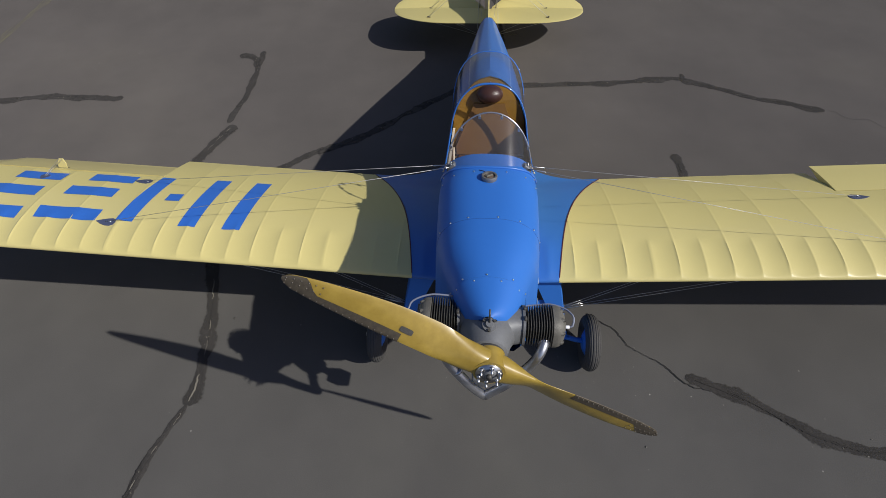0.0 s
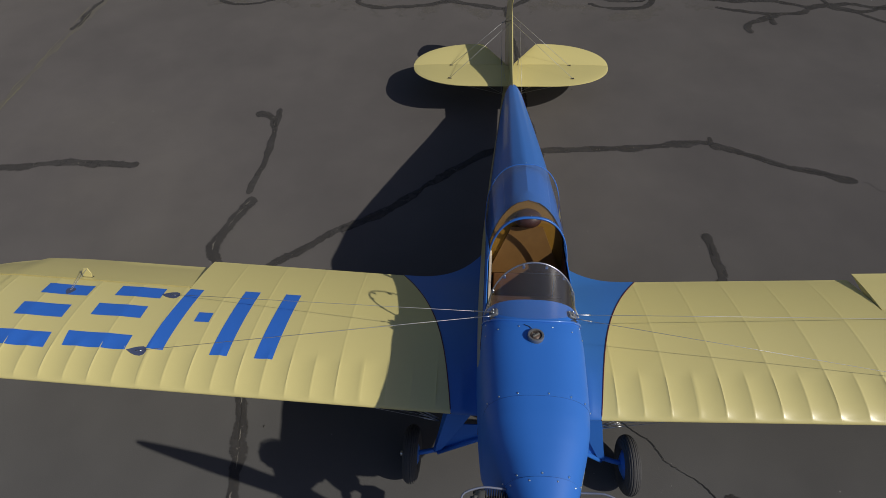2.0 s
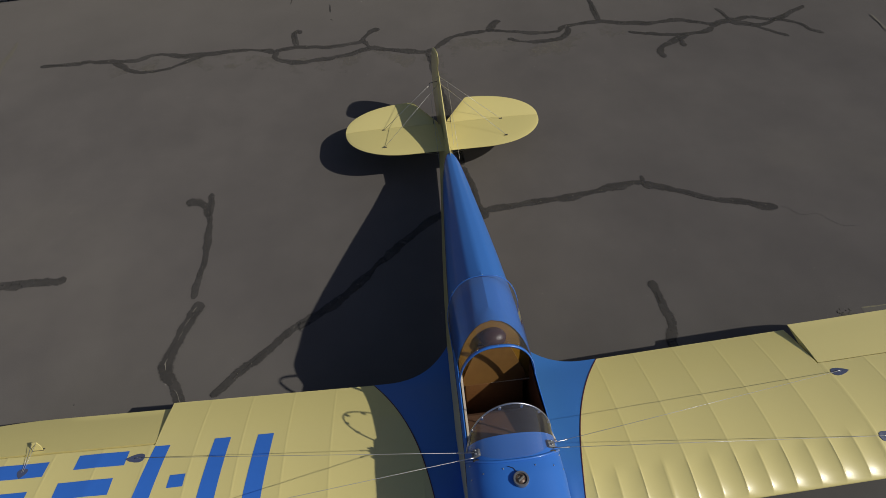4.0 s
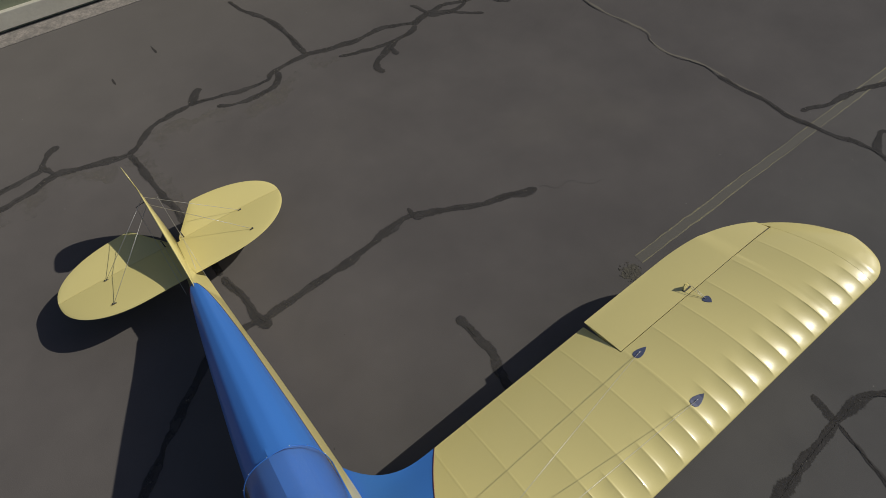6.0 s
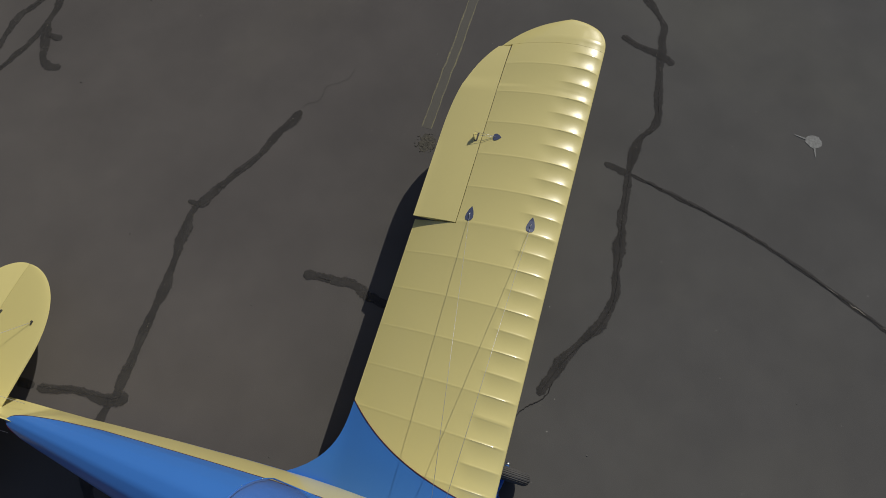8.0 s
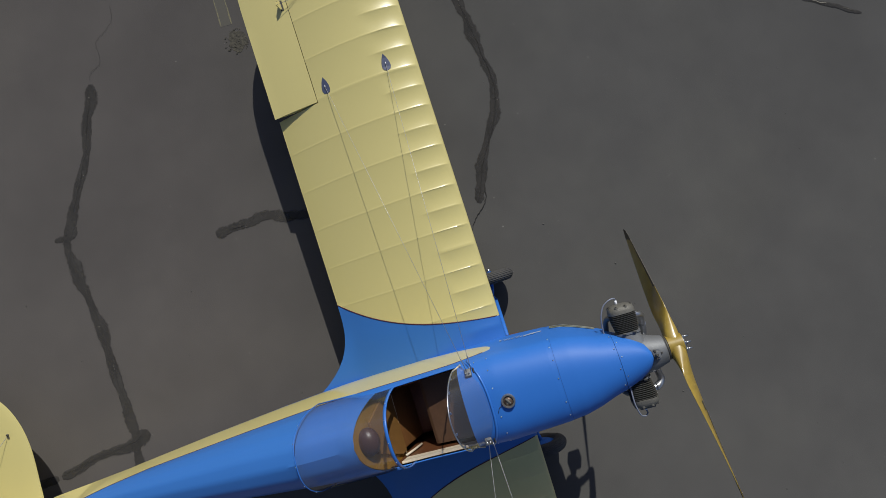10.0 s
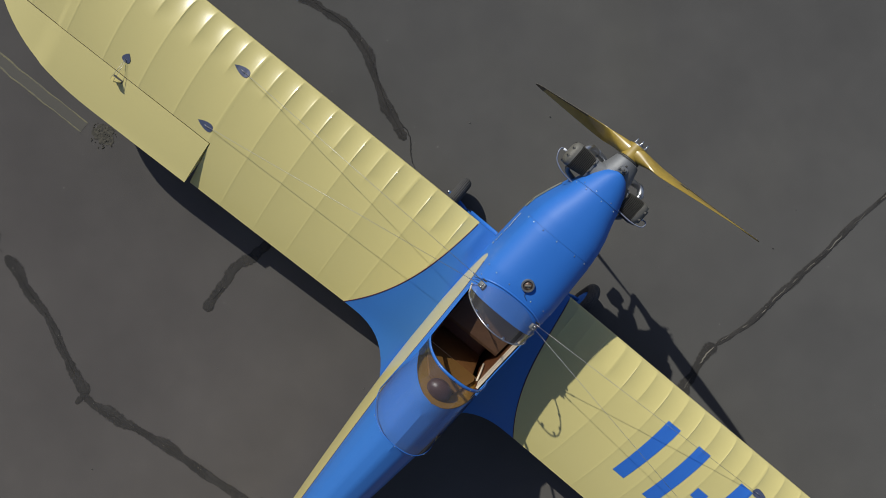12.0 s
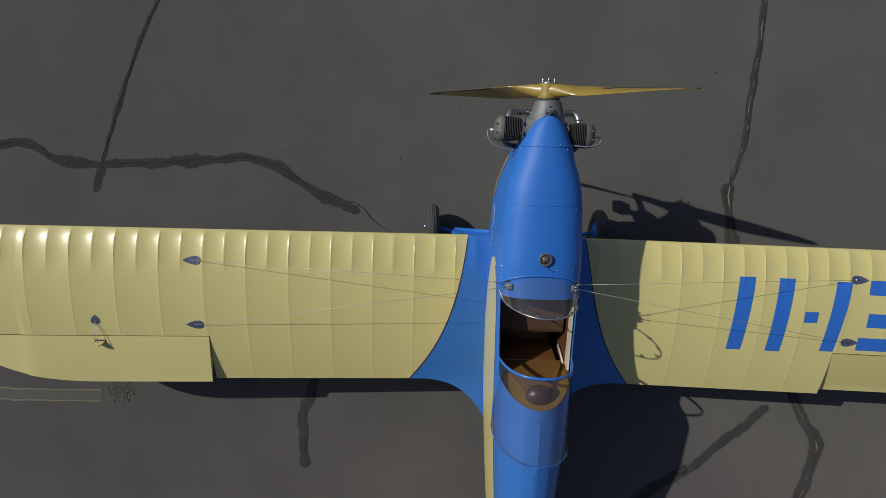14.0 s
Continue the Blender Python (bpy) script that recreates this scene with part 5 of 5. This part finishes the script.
SEALS = [
    (0.10, [(-5.79, 6.88), (-4.93, 6.86), (-4.45, 6.81), (-4.06, 6.91), (-3.55, 6.80), (-2.77, 6.82), (-2.30, 6.70), (-2.25, 6.54), (-1.97, 6.39), (-1.59, 6.39), (-1.28, 6.44), (-0.87, 6.55), (-0.64, 6.51), (-0.10, 6.34), (0.07, 6.37), (0.41, 6.64), (0.92, 6.72)]),
    (0.10, [(0.92, 6.72), (1.04, 6.72), (1.56, 6.58), (1.99, 6.53), (2.13, 6.63), (2.64, 6.69), (3.21, 6.55), (3.51, 6.53), (3.90, 6.52), (4.34, 6.36), (4.63, 6.41), (4.95, 6.43), (5.29, 6.33), (5.48, 6.39), (5.9, 6.6)]),
    (0.09, [(-4.69, 6.79), (-4.28, 6.52), (-3.91, 6.51), (-3.65, 6.62), (-3.35, 6.78)]),
    (0.09, [(-2.30, 6.70), (-1.92, 6.76), (-1.49, 6.69), (-1.05, 6.73), (-0.96, 6.77), (-0.87, 6.58)]),
    (0.09, [(-1.94, 6.77), (-2.01, 7.08), (-1.95, 7.18), (-1.90, 7.11)]),
    (0.10, [(-0.97, 6.77), (-0.83, 6.98), (-0.69, 7.04)]),
    (0.09, [(2.19, 6.61), (2.13, 6.47), (1.91, 6.34), (1.50, 6.34), (1.22, 6.47)]),
    (0.11, [(0.94, 6.70), (1.09, 6.91), (1.19, 6.95)]),
    (0.09, [(2.68, 6.72), (2.69, 7.23), (2.63, 7.80), (2.39, 8.42), (2.34, 8.65)]),
    (0.09, [(4.32, 6.26), (4.17, 6.18), (3.72, 6.17), (3.35, 6.25), (3.04, 6.36)]),
    (0.10, [(3.90, 6.17), (3.48, 5.96), (3.35, 5.84), (3.36, 5.66)]),
    (0.08, [(3.74, 6.09), (3.72, 5.87)]),
    (0.08, [(4.28, 6.31), (4.61, 6.37), (5.07, 6.22), (5.33, 6.33)]),
    (0.075, [(4.60, 6.35), (4.91, 6.21), (5.31, 5.88)]),
    (0.075, [(5.33, 6.31), (5.60, 6.16), (5.69, 5.98), (5.83, 5.87)]),
    (0.072, [(6.86, 2.80), (6.87, 2.51), (6.93, 2.13), (6.92, 1.72), (7.00, 1.47), (7.06, 1.21), (7.17, 0.95), (7.18, 0.65), (7.07, 0.37), (6.91, 0.08), (6.92, -0.21), (6.96, -0.71), (7.22, -1.55), (7.65, -2.33)]),
    (0.08, [(7.12, 1.72), (7.51, 1.58), (7.93, 1.52), (8.49, 1.32), (9.08, 0.94), (9.28, 0.49)]),
    (0.08, [(7.17, 0.73), (7.30, 0.83), (7.54, 0.91), (7.62, 0.86)]),
    (0.10, [(6.92, -0.21), (6.59, -0.35), (6.25, -0.60), (5.96, -0.79), (5.53, -0.81), (5.16, -0.86), (4.61, -0.90), (4.29, -0.75), (3.91, -0.74), (3.47, -0.76), (2.99, -0.80), (2.61, -0.84), (2.28, -0.77), (1.93, -0.56), (1.47, -0.36)]),
    (0.09, [(3.97, -0.47), (3.93, -0.74)]),
    (0.10, [(5.69, -0.34), (5.53, -0.81), (5.47, -0.98)]),
    (0.045, [(3.92, -0.76), (3.78, -1.32), (3.60, -1.95), (3.43, -2.38), (3.20, -2.87), (2.88, -3.51), (2.55, -3.94), (2.17, -4.55)]),
    (0.10, [(3.63, 2.82), (3.25, 2.95), (2.94, 3.05), (2.42, 3.31), (2.19, 3.40), (1.82, 3.36), (1.38, 3.29), (0.90, 3.27), (0.40, 3.23), (0.14, 3.26), (-0.23, 3.19), (-0.75, 2.78), (-1.30, 2.27), (-1.76, 1.99), (-2.13, 1.69), (-2.51, 1.39)]),
    (0.10, [(0.20, 3.94), (0.27, 3.61), (0.30, 3.29), (0.36, 3.11)]),
    (0.09, [(2.27, 3.50), (2.26, 3.34), (2.35, 3.28)]),
    (0.12, [(1.90, 2.07), (1.92, 1.74), (1.94, 1.57), (1.88, 1.40), (1.82, 1.12)]),
    (0.085, [(-2.84, 3.94), (-2.81, 3.52), (-2.79, 2.97), (-2.84, 2.47)]),
    (0.14, [(-3.13, 3.84), (-2.92, 3.77), (-2.82, 3.58)]),
    (0.125, [(-2.76, 2.43), (-2.89, 2.07), (-2.98, 1.73), (-2.81, 1.43), (-2.54, 0.93), (-2.30, 0.43), (-2.18, 0.02), (-2.12, -0.26), (-2.08, -0.59), (-2.10, -0.75)]),
    (0.062, [(-2.10, -0.75), (-2.22, -1.13), (-2.28, -1.55), (-2.36, -2.12), (-2.41, -2.56), (-2.54, -3.35)]),
    (0.085, [(-0.01, 6.32), (0.04, 5.94), (0.06, 5.58), (0.12, 5.27), (0.14, 4.90), (0.17, 4.42), (0.20, 3.97)]),
    (0.08, [(4.54, 6.74), (4.65, 6.42)]),
    (0.11, [(-6.60, 2.78), (-5.73, 2.82), (-5.22, 2.91), (-4.25, 2.89)]),
]
for k, (w, pts) in enumerate(SEALS):
    bm = bmesh.new()
    ribbon(bm, pts, w * 1.08, 0.0012 + 0.0004 * (k % 6), 0.38, k)
    tagged(part("crack_sealant", bm, TAR), "dark tar crack sealant on the asphalt", "crack sealant", "crack seals", "structure")

# the split down the middle of each seal, with pale grit caught in it
for k, (w, pts) in enumerate(SEALS):
    line = smooth_line([(x, y, 0) for x, y in pts], 0.03)
    rng = random.Random(400 + k)
    split, grit = bmesh.new(), bmesh.new()
    i = rng.randrange(1, 5)
    while i < len(line) - 8:
        n = rng.randrange(4, 22)
        seg = [(p.x + 0.012 * noise.noise(Vector((p.x * 5, p.y * 5, k))) + rng.uniform(-0.004, 0.004), p.y + 0.012 * noise.noise(Vector((p.x * 5, p.y * 5, k + 7))) + rng.uniform(-0.004, 0.004)) for p in line[i:i + n]]
        if len(seg) > 2:
            ribbon(split, seg, rng.uniform(0.002, 0.005), 0.0068, 0.9, rng.randrange(999), dome_h=0.0004)
        for j in range(n // 3):
            p = line[min(len(line) - 1, i + rng.randrange(n))]
            q = rng.uniform(0.0015, 0.0042)
            bmesh.ops.create_icosphere(grit, subdivisions=1, radius=q, matrix=Matrix.Translation((p.x + rng.gauss(0, 0.012), p.y + rng.gauss(0, 0.012), 0.006)) @ Matrix.Rotation(rng.random() * 6.3, 4, "Z") @ Matrix.Diagonal((1.0 + 2.5 * rng.random(), 0.8, 0.5, 1)))
        i += n + rng.randrange(3, 26)
    for bm, nm, mat, lab in ((split, "seal_split", CRACK, "split running along a crack seal"), (grit, "seal_grit", PALEGRIT, "pale grit caught in a crack seal")):
        if bm.faces:
            tagged(part(nm, bm, mat, smooth=False), lab, "crack", "crack splits" if mat is CRACK else "crack grit", "structure")
        else:
            bm.free()

# pale dust washed up along the far seal
for k, pts in enumerate(([(-4.74, 6.63), (-4.07, 6.68), (-3.29, 6.63), (-2.43, 6.47), (-1.56, 6.23), (-0.88, 6.37), (-0.20, 6.18)], [(-0.10, 6.09), (0.49, 6.39), (1.07, 6.38), (1.85, 6.14), (2.62, 6.38), (3.30, 6.29)], [(0.11, 6.09), (0.16, 5.45), (0.26, 4.89), (0.30, 4.33)])):
    bm = bmesh.new()
    ribbon(bm, pts, 0.30 if k < 2 else 0.18, 0.0007, 0.5, 600 + k, dome_h=0.0001)
    tagged(part("dust_smear", bm, DUST), "pale dust lying along a crack seal", "dust", "dust smears", "structure")

# pale dust in the crack of the seal ahead of the wing
for k, (w, pts) in enumerate(p for p in SEALS if p[1][0] in ((-2.76, 2.43), (-2.10, -0.75), (3.92, -0.76))):
    line = smooth_line([(x, y, 0) for x, y in pts], 0.03)
    rng = random.Random(650 + k)
    bm = bmesh.new()
    i = len(line) // 2 if k == 0 else 2
    while i < len(line) - 6:
        n = rng.randrange(3, 9)
        off = 0.010 * noise.noise(Vector((i * 0.11, k, 5)))
        ribbon(bm, [(p.x + off + rng.uniform(-0.006, 0.006), p.y) for p in line[i:i + n]], rng.uniform(0.004, 0.009), 0.0072, 0.95, rng.randrange(999), dome_h=0.0006, jag=0.006)
        i += n + rng.randrange(1, 9)
    tagged(part("crack_dust", bm, PALEGRIT), "pale dust caught in a sealed crack", "grit", "crack dust", "structure")

# open hairline cracks
CRACKS = [
    (0.0065, [(0.82, 0.15), (0.92, 0.07), (1.03, -0.02), (1.12, -0.14), (1.22, -0.21), (1.35, -0.30), (1.46, -0.42), (1.62, -0.47)]),
    (0.009, [(3.92, -0.76), (3.78, -1.32), (3.60, -1.95), (3.43, -2.38), (3.20, -2.87), (2.88, -3.51), (2.55, -3.94)]),
    (0.012, [(6.73, 6.21), (6.73, 5.81), (6.75, 5.52), (6.70, 5.13), (6.70, 4.81), (6.80, 4.28), (6.82, 4.00), (6.72, 3.85), (6.69, 3.56), (6.74, 3.37), (6.84, 3.15), (6.88, 2.95), (6.86, 2.70), (6.93, 2.20), (6.92, 1.85), (6.96, 1.50)]),
    (0.0018, [(3.67, 2.82), (3.74, 2.79), (3.80, 2.69), (3.86, 2.67), (3.98, 2.68), (4.04, 2.65), (4.13, 2.53), (4.19, 2.48), (4.33, 2.46)]),
    (0.008, [(-2.25, -1.13), (-2.30, -1.55), (-2.38, -2.12), (-2.43, -2.56)]),
    (0.010, [(-1.71, 1.97), (-1.31, 2.28), (-0.80, 2.74)]),
    (0.012, [(0.20, 3.94), (0.27, 3.61), (0.30, 3.29), (0.36, 3.17)]),
    (0.010, [(3.91, -0.74), (3.47, -0.77), (2.99, -0.81), (2.61, -0.85), (2.28, -0.78), (1.93, -0.57), (1.53, -0.39)]),
    (0.009, [(3.45, 2.88), (3.25, 2.95), (2.94, 3.05), (2.42, 3.31)]),
    (0.008, [(2.70, 6.85), (2.69, 7.23), (2.63, 7.68)]),
    (0.010, [(7.00, 1.47), (7.06, 1.21), (7.17, 0.95), (7.18, 0.65), (7.07, 0.37), (6.91, 0.08)]),
    (0.010, [(5.12, -0.87), (4.61, -0.91), (4.29, -0.76), (3.91, -0.74)]),
]
for k, (w, pts) in enumerate(CRACKS):
    bm = bmesh.new()
    ribbon(bm, pts, w * 0.72, 0.0066, 0.9, 100 + k, dome_h=0.0006, jag=0.009)
    tagged(part("open_crack", bm, CRACK), "thin open crack in the asphalt", "crack", "open cracks", "structure")

# tan grit along the long joints
for k, (w, pts) in enumerate([(0.034, [(6.76, 6.21), (6.76, 5.81), (6.78, 5.52), (6.73, 5.13), (6.73, 4.81), (6.83, 4.28), (6.85, 4.00), (6.75, 3.85), (6.72, 3.56), (6.77, 3.37), (6.87, 3.15), (6.91, 2.95), (6.89, 2.70), (6.96, 2.20), (6.95, 1.85), (6.99, 1.50)]), (0.06, [(-6.65, 2.99), (-6.57, 4.21), (-6.52, 5.23), (-6.40, 6.32), (-6.37, 7.59)])]):
    bm = bmesh.new()
    ribbon(bm, pts, w, 0.001, 0.8, 200 + k, dome_h=0.001)
    tagged(part("joint_grit", bm, GRIT), "pale grit lying in a pavement joint", "grit", kind="structure")

# faded yellow tie-down line and its hole
bm = bmesh.new()
ribbon(bm, [(3.824, 1.448), (5.05, 1.452), (6.56, 1.457), (8.08, 1.466), (9.69, 1.474)], 0.10, 0.0010, 0.03, 300, taper=False, dome_h=0.0004)
tagged(part("painted_line", bm, LINEFILL), "worn olive painted line on the asphalt", "painted line", kind="structure")
for dy in (-0.052, 0.052):
    bm = bmesh.new()
    ribbon(bm, [(3.824, 1.448 + dy), (5.05, 1.452 + dy), (6.56, 1.457 + dy), (8.08, 1.466 + dy), (9.69, 1.474 + dy)], 0.013, 0.002, 0.5, 310, taper=False, dome_h=0.0006)
    tagged(part("painted_line", bm, FADED), "thin faded yellow line on the asphalt", "painted line", kind="structure")
# worn remains of a second line, parted along its edges
for k, (x, y0, y1, w) in enumerate(((-6.57, 4.77, 6.43, 0.014), (-6.47, 5.14, 6.23, 0.008), (-6.61, 4.24, 4.59, 0.012), (-6.53, 3.23, 4.38, 0.018))):
    bm = bmesh.new()
    ribbon(bm, [(x, y0), (x - 0.01, y0 * 0.6 + y1 * 0.4), (x, y1)], w, 0.0016, 0.9, 330 + k, dome_h=0.0006)
    tagged(part("painted_line", bm, FADED), "thin faded yellow line on the asphalt", "painted line", kind="structure")
bm = bmesh.new()
ribbon(bm, [(-6.54, 5.75), (-6.48, 6.02), (-6.48, 6.33), (-6.38, 6.88)], 0.10, 0.0008, 0.9, 340, dome_h=0.0003)
tagged(part("crack_seal", bm, TAR), "dark tar over a worn painted line", "crack seal", kind="structure")
bm = bmesh.new()
rng = random.Random(5)
top = [Vector((3.645 + (0.075 + 0.05 * rng.random()) * math.cos(a), 1.39 + (0.06 + 0.05 * rng.random()) * math.sin(a), 0.0025)) for a in (2 * math.pi * k / 22 for k in range(22))]
bm.faces.new([bm.verts.new(p) for p in top])
for k in range(70):
    a, r, q = rng.random() * 6.283, 0.13 * rng.random() ** 0.7, 0.003 + 0.006 * rng.random()
    bmesh.ops.create_icosphere(bm, subdivisions=1, radius=q, matrix=Matrix.Translation((3.645 + r * math.cos(a), 1.39 + r * math.sin(a), q * 0.3)) @ Matrix.Diagonal((1, 0.7 + 0.5 * rng.random(), 0.6, 1)))
tagged(part("tie_down_hole", bm, material("rough_broken_asphalt", (0.04, 0.037, 0.03), 0.95, grain=0.8, grain_scale=40, tint=(0.1, 0.09, 0.065), bump=1.0, bump_scale=40), smooth=False), "crumbled dark tie-down hole at the end of the line", "tie-down hole", kind="structure")

# pale scratch, dark scuffs and loose crumbs
bm = bmesh.new()
ribbon(bm, [(-1.39, 9.30), (-1.43, 9.13), (-1.51, 8.99), (-1.56, 8.70)], 0.03, 0.001, 0.9, 320, dome_h=0.001)
tagged(part("pavement_scratch", bm, PALEGRIT), "pale scratch in the asphalt", "scratch", kind="structure")
for k, pts in enumerate(([(0.96, 8.33), (0.97, 8.11)], [(0.27, 7.94), (0.27, 7.78)], [(-1.48, 7.87), (-1.46, 7.63)], [(-1.46, 7.44), (-1.42, 7.40)], [(-2.07, 8.33), (-2.12, 7.98)])):
    bm = bmesh.new()
    ribbon(bm, pts, 0.03, 0.001, 0.7, 330 + k, dome_h=0.0006)
    tagged(part("scuff_mark", bm, TAR), "dark scuff on the asphalt", "scuff", "scuffs", "structure")
bm = bmesh.new()
rng = random.Random(77)
for k in range(150):
    x, y, q = rng.uniform(-6, 9), rng.uniform(-4, 9.5), 0.003 + 0.005 * rng.random() ** 3
    bmesh.ops.create_icosphere(bm, subdivisions=1, radius=q, matrix=Matrix.Translation((x, y, q * 0.3)) @ Matrix.Rotation(rng.random() * 6.3, 4, "Z") @ Matrix.Diagonal((1 + rng.random(), 1, 0.6, 1)))
tagged(part("loose_crumbs", bm, IRON, smooth=False), "dark crumbs scattered over the asphalt", "crumbs", kind="stuff")

# chalky paint spot
bm = bmesh.new()
rng = random.Random(8)
bm.faces.new([bm.verts.new((4.883 + (0.075 + 0.02 * rng.random()) * math.cos(a), -2.547 + (0.075 + 0.02 * rng.random()) * math.sin(a), 0.003)) for a in (2 * math.pi * k / 20 for k in range(20))])
for dx, dy in ((0.03, 0.2), (-0.19, -0.03)):
    d = Vector((dx, dy, 0))
    s = Vector((-d.y, d.x, 0)).normalized() * 0.012
    p = Vector((4.883, -2.547, 0.004))
    bm.faces.new([bm.verts.new(q) for q in (p + d * 0.3 - s, p + d - s * 0.4, p + d + s * 0.4, p + d * 0.3 + s)])
tagged(part("paint_spot", bm, CHALK, smooth=False), "round white paint spot on the asphalt", "paint mark", kind="structure")

# ---- hangar front beyond the apron ----
yaw = pose(0, 9.65, 0, 0, 0, math.degrees(math.atan(-0.051)))
bm = bmesh.new()
box(bm, (-40, 0, 0), (40, 0.33, 0.012), 0.004)
ob = tagged(part("concrete_sill", bm, CONCRETE, smooth=False), "weathered concrete sill in front of a hangar door", "sill", kind="structure")
ob.matrix_world = yaw
bm = bmesh.new()
box(bm, (-40, 0.42, 0.0), (40, 0.75, 6.0))
ob = tagged(part("wall_hangar", bm, SAGE, smooth=False), "sage-green sheet-metal hangar wall", "wall", kind="structure")
ob.matrix_world = yaw
bm = bmesh.new()
box(bm, (-40, 0.35, 0.05), (40, 0.44, 0.30), 0.01)
ob = tagged(part("door_rail", bm, BEIGE, smooth=False), "beige metal bottom rail of a hangar door", "rail", kind="structure")
ob.matrix_world = yaw

# ribbed metal ramp at the edge of the apron
bm = bmesh.new()
rings = []
for i in range(49):
    x = -1.0 + 2.0 * i / 48
    z = 0.10 + (0.025 if (i % 6) in (2, 3) else 0.0)
    rings.append([(x, 0, z), (x, 0.9, z + 0.06), (x, 0.9, 0.05), (x, 0, 0.04)])
loft(bm, rings)
sheet = tagged(part("metal_ramp", bm, DARKMETAL, smooth=False), "dark ribbed metal ramp lying on the asphalt", "ramp")
for x in (-0.9, 0, 0.9):
    bm = bmesh.new()
    box(bm, (x - 0.03, 0.02, 0), (x + 0.03, 0.86, 0.05))
    part("bearer", bm, DARKMETAL, sheet, smooth=False)
sheet.matrix_world = pose(-7.0, 8.86, 0, 0, 0, 4)
